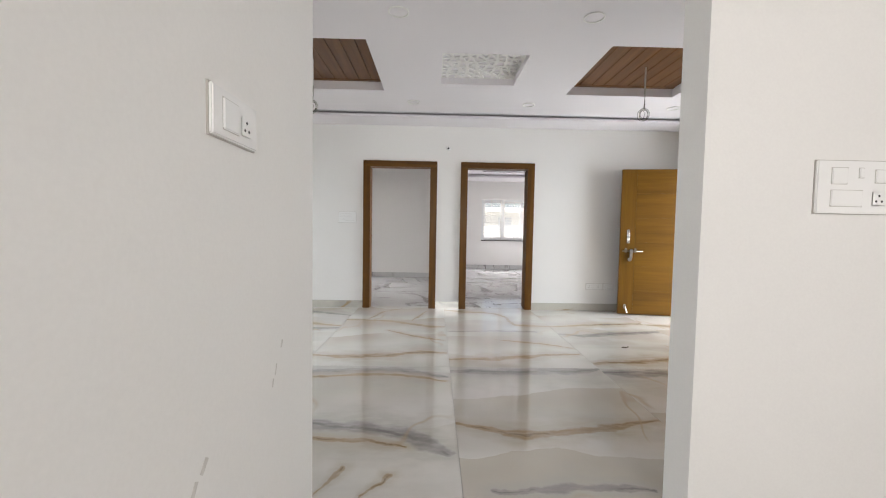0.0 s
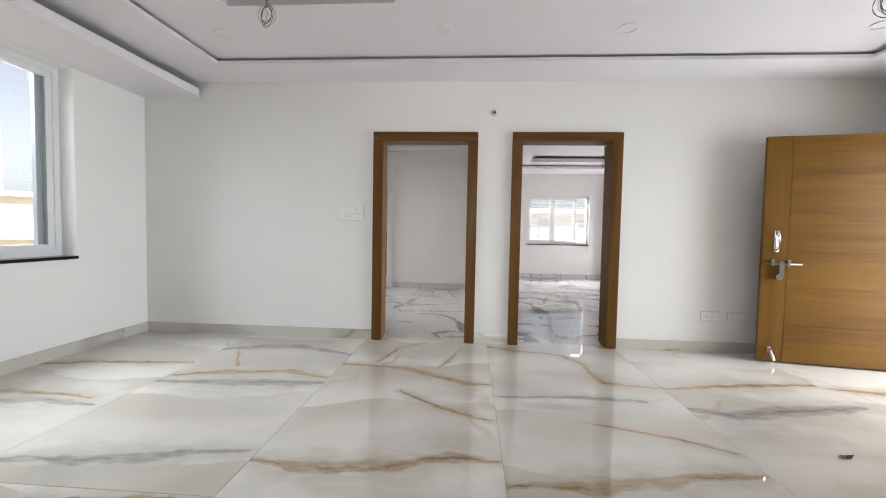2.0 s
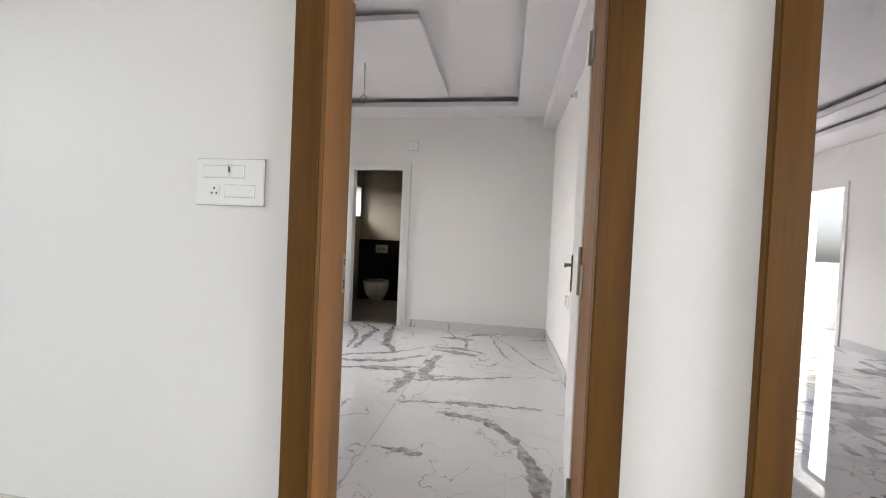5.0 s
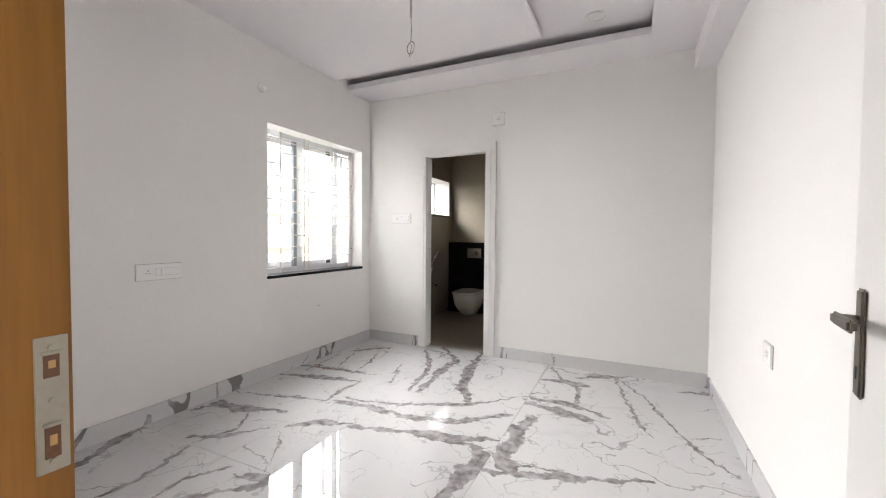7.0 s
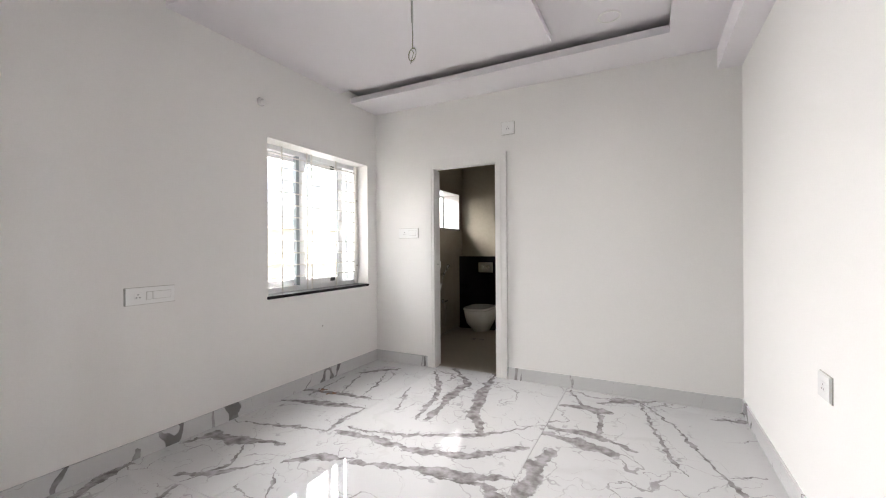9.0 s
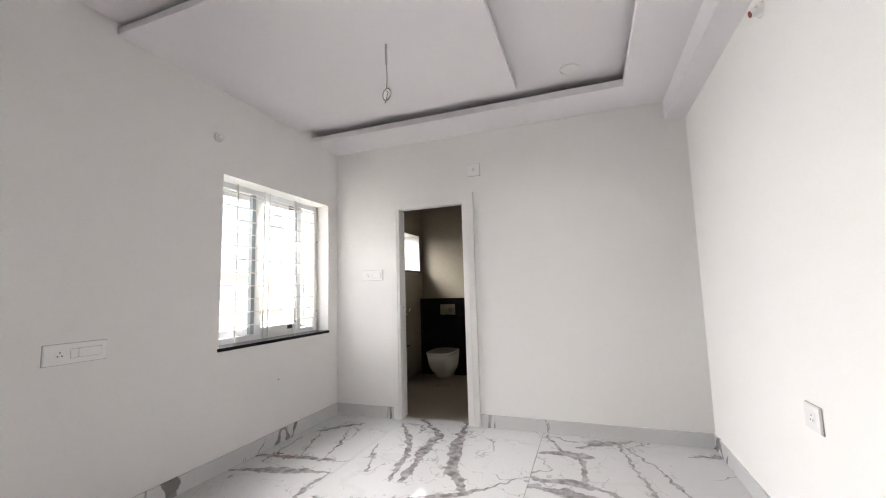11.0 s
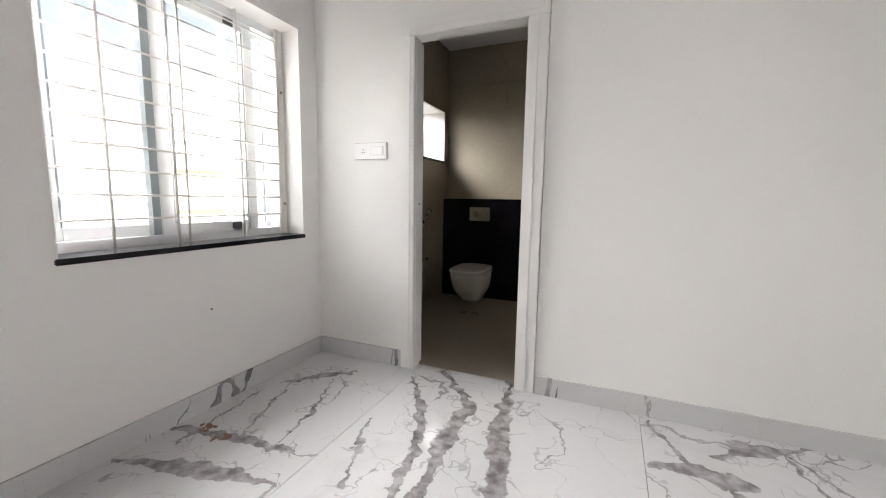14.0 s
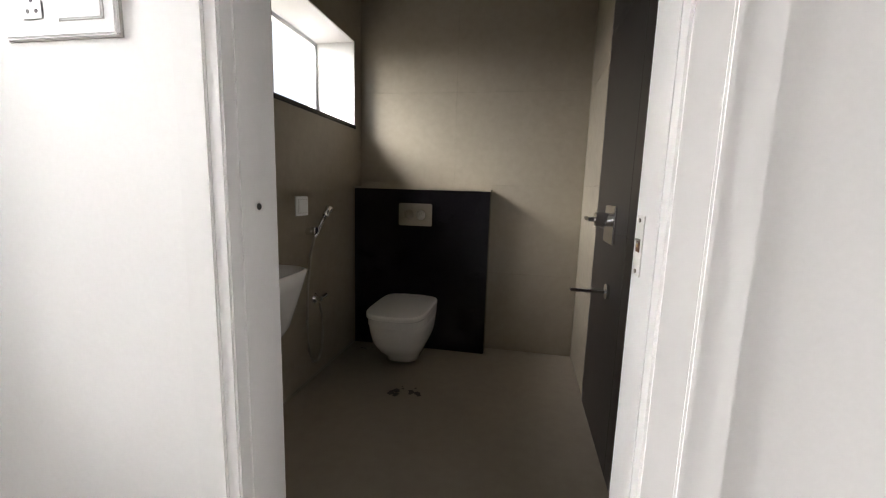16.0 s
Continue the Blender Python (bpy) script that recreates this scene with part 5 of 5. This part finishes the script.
building("white apartment building with dark windows across the way", -29, 11, 13, 10, 4.3, 4, 5, FACADE, -18)
building("cream apartment building with dark windows across the way", -27, 28, 18, 10, 3.2, 4, 7, FACADE_CREAM, -38)
building("unfinished grey concrete tower with open floors", -78, 34, 40, 16, 15.5, 11, 15, RAW, -20, False)
building("pale apartment building in the distance", -60, 75, 40, 14, 4.0, 4, 12, FACADE, -40)
building("pale apartment building behind the second bedroom", 4, 30, 30, 10, 3.0, 4, 9, FACADE, -90)

# ---- tiles ----
def tile_field(base, xs, ys, z0, z1, mat, gap=0.0012):
    """Floor slabs between the joint lines xs and ys, under the part of the setting base. mat: a material, or a function of the slab's bounds."""
    ORIGIN[base] = Matrix()
    kept = {}
    for x0, x1 in zip(xs, xs[1:]):
        for y0, y1 in zip(ys, ys[1:]):
            own = mat(x0, x1, y0, y1) if callable(mat) else mat
            size = (round(x1 - x0, 3), round(y1 - y0, 3), own.name)
            if size not in kept:
                w, d = size[0] / 2 - gap, size[1] / 2 - gap
                kept[size] = mesh_of("tile", soft_box(-w, w, -d, d, z0, z1, 0.0008, 1), own)
            ob = new("tile", kept[size])
            ob.location = ((x0 + x1) / 2, (y0 + y1) / 2, 0)
            ob.parent = base


def within(strokes, x0, x1, y0, y1):
    """The strokes whose middle lies on a slab."""
    out = []
    for half, points in strokes:
        mx, my = sum(p[0] for p in points) / len(points), sum(p[1] for p in points) / len(points)
        if x0 <= mx < x1 and y0 <= my < y1:
            out.append((half, points))
    return out


GREY_VEINS, OCHRE_BANDS, GREY_BANDS = [], [], []


def vein(kind, half, *points):
    kind.append((half * (1.15 if kind is GREY_VEINS else 1.35), points))


# veins of the bedroom slabs, from the window wall to the far wall
vein(GREY_VEINS, 0.022, (-1.92, 0.74), (-1.85, 0.97), (-1.98, 1.26), (-2.04, 1.43))
vein(GREY_VEINS, 0.012, (-1.83, 0.85), (-1.89, 1.01), (-1.88, 1.10))
vein(GREY_VEINS, 0.012, (-1.50, 0.89), (-1.47, 1.14), (-1.57, 1.44))
vein(GREY_VEINS, 0.009, (-1.26, 1.03), (-1.28, 1.22), (-1.17, 1.40))
vein(GREY_VEINS, 0.016, (-1.20, 1.07), (-1.03, 1.24), (-0.86, 1.41))
vein(GREY_VEINS, 0.024, (-1.10, 1.35), (-0.91, 1.42))
vein(GREY_VEINS, 0.030, (0.33, 1.40), (0.62, 1.36), (0.83, 1.11), (0.93, 0.67), (0.94, 0.49))
vein(GREY_VEINS, 0.030, (0.94, 0.47), (0.74, 0.44), (0.61, 0.37), (0.69, 0.19))
vein(GREY_VEINS, 0.020, (0.02, 1.50), (0.47, 1.59), (1.02, 1.61))
vein(GREY_VEINS, 0.016, (0.02, 0.89), (0.30, 0.86))
vein(GREY_VEINS, 0.020, (-1.67, 1.50), (-1.49, 1.58), (-1.34, 1.78))
vein(GREY_VEINS, 0.008, (-1.58, 1.46), (-1.50, 1.70), (-1.66, 1.92))
vein(GREY_VEINS, 0.032, (-2.00, 1.74), (-1.96, 1.89), (-1.75, 1.89), (-1.42, 2.0))
vein(GREY_VEINS, 0.011, (-2.03, 2.07), (-1.62, 2.18), (-1.30, 2.26))
vein(GREY_VEINS, 0.026, (-2.02, 2.50), (-1.68, 2.60), (-1.31, 2.66))
vein(GREY_VEINS, 0.014, (-1.31, 2.66), (-1.32, 2.45), (-1.30, 2.27))
vein(GREY_VEINS, 0.024, (-2.04, 2.76), (-1.69, 2.82), (-1.40, 2.86))
vein(GREY_VEINS, 0.020, (-1.93, 3.30), (-1.80, 3.48), (-1.62, 3.62))
vein(GREY_VEINS, 0.006, (-1.90, 3.42), (-1.80, 3.10), (-1.67, 2.80))
vein(GREY_VEINS, 0.006, (-1.97, 3.21), (-1.91, 2.69))
vein(GREY_VEINS, 0.007, (-1.70, 3.50), (-1.55, 3.15), (-1.50, 2.86))
vein(GREY_VEINS, 0.006, (-1.24, 1.77), (-1.13, 1.68), (-1.0, 1.49))
vein(GREY_VEINS, 0.028, (-1.26, 1.85), (-1.09, 1.98), (-0.92, 2.05))
vein(GREY_VEINS, 0.026, (-1.26, 2.27), (-0.99, 2.32), (-0.69, 2.29), (-0.33, 2.37), (-0.03, 2.63))
vein(GREY_VEINS, 0.012, (-1.22, 2.35), (-0.78, 2.44), (-0.36, 2.65), (-0.02, 2.98))
vein(GREY_VEINS, 0.024, (-0.92, 2.02), (-0.48, 2.14), (-0.24, 2.19), (-0.01, 2.27))
vein(GREY_VEINS, 0.009, (-0.46, 2.10), (-0.06, 2.16))
vein(GREY_VEINS, 0.040, (-0.10, 2.14), (-0.04, 2.06), (-0.05, 1.83), (-0.09, 1.66))
vein(GREY_VEINS, 0.030, (-1.12, 3.88), (-0.84, 3.55), (-0.83, 3.19), (-0.78, 2.70))
vein(GREY_VEINS, 0.018, (-1.26, 3.71), (-1.08, 3.46), (-0.92, 3.06), (-0.86, 2.68))
vein(GREY_VEINS, 0.038, (-0.70, 3.90), (-0.61, 3.31), (-0.52, 2.97), (-0.38, 2.70))
vein(GREY_VEINS, 0.008, (-1.24, 3.20), (-1.07, 2.75))
vein(GREY_VEINS, 0.045, (0.10, 2.68), (0.06, 2.40), (0.06, 2.10))
vein(GREY_VEINS, 0.035, (0.0, 2.12), (0.10, 2.04), (0.16, 2.0))
vein(GREY_VEINS, 0.024, (0.01, 1.93), (0.39, 2.07), (0.79, 2.23))
vein(GREY_VEINS, 0.010, (0.09, 2.07), (0.53, 2.13))
vein(GREY_VEINS, 0.040, (0.02, 3.39), (0.20, 3.43), (0.38, 3.40))
vein(GREY_VEINS, 0.016, (0.30, 3.43), (0.34, 3.01))
vein(GREY_VEINS, 0.024, (0.02, 2.97), (0.33, 2.98), (0.56, 2.88))
vein(GREY_VEINS, 0.046, (0.0, 2.88), (0.23, 2.85), (0.46, 2.79))
vein(GREY_VEINS, 0.036, (0.28, 3.57), (0.48, 3.70), (0.70, 3.82))
vein(GREY_VEINS, 0.012, (0.03, 3.77), (0.19, 3.45))
vein(GREY_VEINS, 0.010, (0.56, 3.74), (0.68, 3.18), (0.75, 2.87), (0.80, 2.72))
vein(GREY_VEINS, 0.008, (0.56, 3.74), (0.78, 3.37), (0.96, 2.85), (1.07, 2.61), (1.19, 2.46))
vein(GREY_VEINS, 0.006, (1.0, 2.81), (1.18, 2.88))
vein(GREY_VEINS, 0.014, (1.03, 3.60), (1.24, 3.68))

# bands of the living room slabs
vein(OCHRE_BANDS, 0.032, (-0.05, -0.75), (0.50, -0.81), (0.99, -1.06), (1.19, -1.08))
vein(OCHRE_BANDS, 0.034, (-0.06, -2.18), (0.20, -2.22), (0.60, -2.16), (0.93, -2.06), (1.17, -2.06))
vein(OCHRE_BANDS, 0.020, (0.54, -1.26), (0.83, -1.50), (1.15, -1.64))
vein(OCHRE_BANDS, 0.013, (0.21, -0.70), (0.33, -0.28), (0.58, 0.0))
vein(OCHRE_BANDS, 0.010, (0.78, -0.77), (0.83, -0.55), (0.94, -0.19))
vein(OCHRE_BANDS, 0.034, (1.19, -2.26), (1.57, -2.24), (1.96, -2.14), (2.43, -2.06))
vein(OCHRE_BANDS, 0.022, (1.19, -0.07), (1.47, -0.19), (1.88, -0.29), (2.0, -0.5), (2.04, -0.93), (2.45, -1.0))
vein(OCHRE_BANDS, 0.016, (1.69, -1.59), (2.15, -1.74), (2.43, -1.87))
vein(OCHRE_BANDS, 0.034, (2.47, -2.33), (2.75, -2.30), (3.36, -2.16), (3.70, -2.12))
vein(OCHRE_BANDS, 0.030, (2.47, -1.0), (3.10, -0.87), (3.68, -0.80))
vein(OCHRE_BANDS, 0.032, (-1.27, -1.16), (-0.90, -1.05), (-0.40, -0.97), (-0.06, -1.08))
vein(OCHRE_BANDS, 0.013, (-1.15, -0.50), (-0.89, -0.91))
vein(OCHRE_BANDS, 0.034, (-1.27, -2.58), (-0.48, -2.52), (-0.08, -2.47))
vein(OCHRE_BANDS, 0.030, (-2.49, -1.06), (-2.05, -0.94), (-1.31, -0.88))
vein(OCHRE_BANDS, 0.034, (-2.44, -1.64), (-2.10, -1.55), (-1.46, -1.60))
vein(OCHRE_BANDS, 0.022, (0.0, -2.71), (0.40, -2.66), (0.75, -2.63), (1.16, -2.75))
vein(OCHRE_BANDS, 0.030, (3.75, -0.85), (4.21, -0.93), (4.80, -0.80))
vein(GREY_BANDS, 0.055, (-0.05, -2.62), (0.27, -2.57), (0.73, -2.53), (1.16, -2.67))
vein(OCHRE_BANDS, 0.018, (0.35, -3.60), (0.66, -3.63), (0.91, -3.70))
vein(OCHRE_BANDS, 0.030, (1.19, -3.42), (1.58, -3.56), (2.0, -3.49), (2.45, -3.38))
vein(OCHRE_BANDS, 0.010, (0.50, -4.12), (0.63, -3.89))
vein(OCHRE_BANDS, 0.010, (0.72, -4.12), (0.85, -3.93))
vein(GREY_BANDS, 0.055, (0.10, -3.42), (0.64, -3.49), (0.91, -3.57), (1.16, -3.76))
vein(GREY_BANDS, 0.028, (1.32, -4.04), (1.76, -4.01), (2.06, -4.04))
vein(GREY_BANDS, 0.024, (1.22, -1.28), (1.76, -1.23), (2.23, -1.26))
vein(GREY_BANDS, 0.060, (1.20, -2.55), (1.67, -2.53), (2.13, -2.53), (2.45, -2.48))
vein(GREY_BANDS, 0.055, (2.47, -1.35), (2.70, -1.40), (3.12, -1.31), (3.70, -1.20))
vein(GREY_BANDS, 0.075, (2.47, -2.54), (2.75, -2.55), (3.10, -2.54), (3.60, -2.50))
vein(GREY_BANDS, 0.055, (-1.28, -1.28), (-0.73, -1.24), (-0.06, -1.19))
vein(GREY_BANDS, 0.055, (-1.29, -0.50), (-1.0, -0.37), (-0.59, -0.32), (-0.06, -0.50))
vein(GREY_BANDS, 0.036, (-1.28, -2.31), (-0.68, -2.22), (-0.10, -2.09))
vein(GREY_BANDS, 0.040, (-2.40, -1.75), (-1.78, -1.66), (-1.36, -1.70))


def veined_slab(x0, x1, y0, y1):
    return marble("veined_floor_tile", (0.60, 0.60, 0.605), VEINED_FINE, 0.014, cloud=(0.53, 0.53, 0.54), cloud_amount=0.4, jitter=0.10,
                  strokes=within(GREY_VEINS, x0, x1, y0, y1), centre=((x0 + x1) / 2, (y0 + y1) / 2))


def onyx_slab(x0, x1, y0, y1):
    ochre, grey = within(OCHRE_BANDS, x0, x1, y0, y1), within(GREY_BANDS, x0, x1, y0, y1)
    return onyx("onyx_floor_tile", 0.014, ochre, grey, ((x0 + x1) / 2, (y0 + y1) / 2)) if ochre or grey else ONYX


floor_living = structure("floor_living", boxes((-2.70, 5.0, -8.84, 0.138, -0.02, -0.0125)), GROUT_AND_SHADE, "polished cream onyx-look tile floor with brown and grey veins", "floor")
tile_field(floor_living, (-2.55, -1.29, -0.055, 1.187, 2.46, 3.71, 5.01), (-8.85, -7.35, -4.9, -2.45, 0.14), -0.012, 0.0, onyx_slab)
floor_bedroom = structure("floor_bedroom", boxes((-2.3, 1.30, 0.14, 3.9, -0.02, -0.0125)), GROUT_AND_SHADE, "polished white marble-look tile floor with dark grey veins", "floor")
tile_field(floor_bedroom, (-2.32, -1.29, 0.0, 1.30), (0.14, 1.45, 3.90), -0.012, 0.0, veined_slab)
floor_second = structure("floor_second_bedroom", boxes((1.31, 5.17, 0.14, 6.4, -0.02, -0.0125)), GROUT_AND_SHADE, "polished white marble-look tile floor with grey veins", "floor")
tile_field(floor_second, (1.30, 2.58, 3.86, 5.17), (0.14, 1.45, 3.90, 6.40), -0.012, 0.0, STATUARIO)


def wall_tiles(base, axis, face, us, zs, mat, thick=0.004):
    """Thin tiles on a wall: axis 'y' for a wall that faces -y, 'x' for one that faces +x or -x (by the sign of thick)."""
    ORIGIN[base] = Matrix()
    for u0, u1 in zip(us, us[1:]):
        for z0, z1 in zip(zs, zs[1:]):
            g = 0.001
            if axis == 'y':
                b = (u0 + g, u1 - g, face - thick, face - 0.0005, z0 + g, z1 - g)
            else:
                b = (min(face, face + thick), max(face, face + thick), u0 + g, u1 - g, z0 + g, z1 - g)
            part("tile", soft_box(*b, 0.0008, 1), mat, base)


wall_tiles(bpy.data.objects["wall_bath_north"], 'y', 5.95, (-1.979, -1.30, -0.455), (-0.003, 0.55, 1.15, 1.75, 2.35, 2.744), BATH_TILE)
wall_tiles(bpy.data.objects["wall_bath_east"], 'x', -0.45, (5.36, 5.944), (-0.003, 0.55, 1.15, 1.75, 2.35, 2.744), BATH_TILE, -0.004)
wall_tiles(bpy.data.objects["wall_bath_east"], 'x', -0.45, (3.96, 4.76, 5.36), (-0.003, 0.95, 1.85, 2.744), BATH_DARK, -0.012)
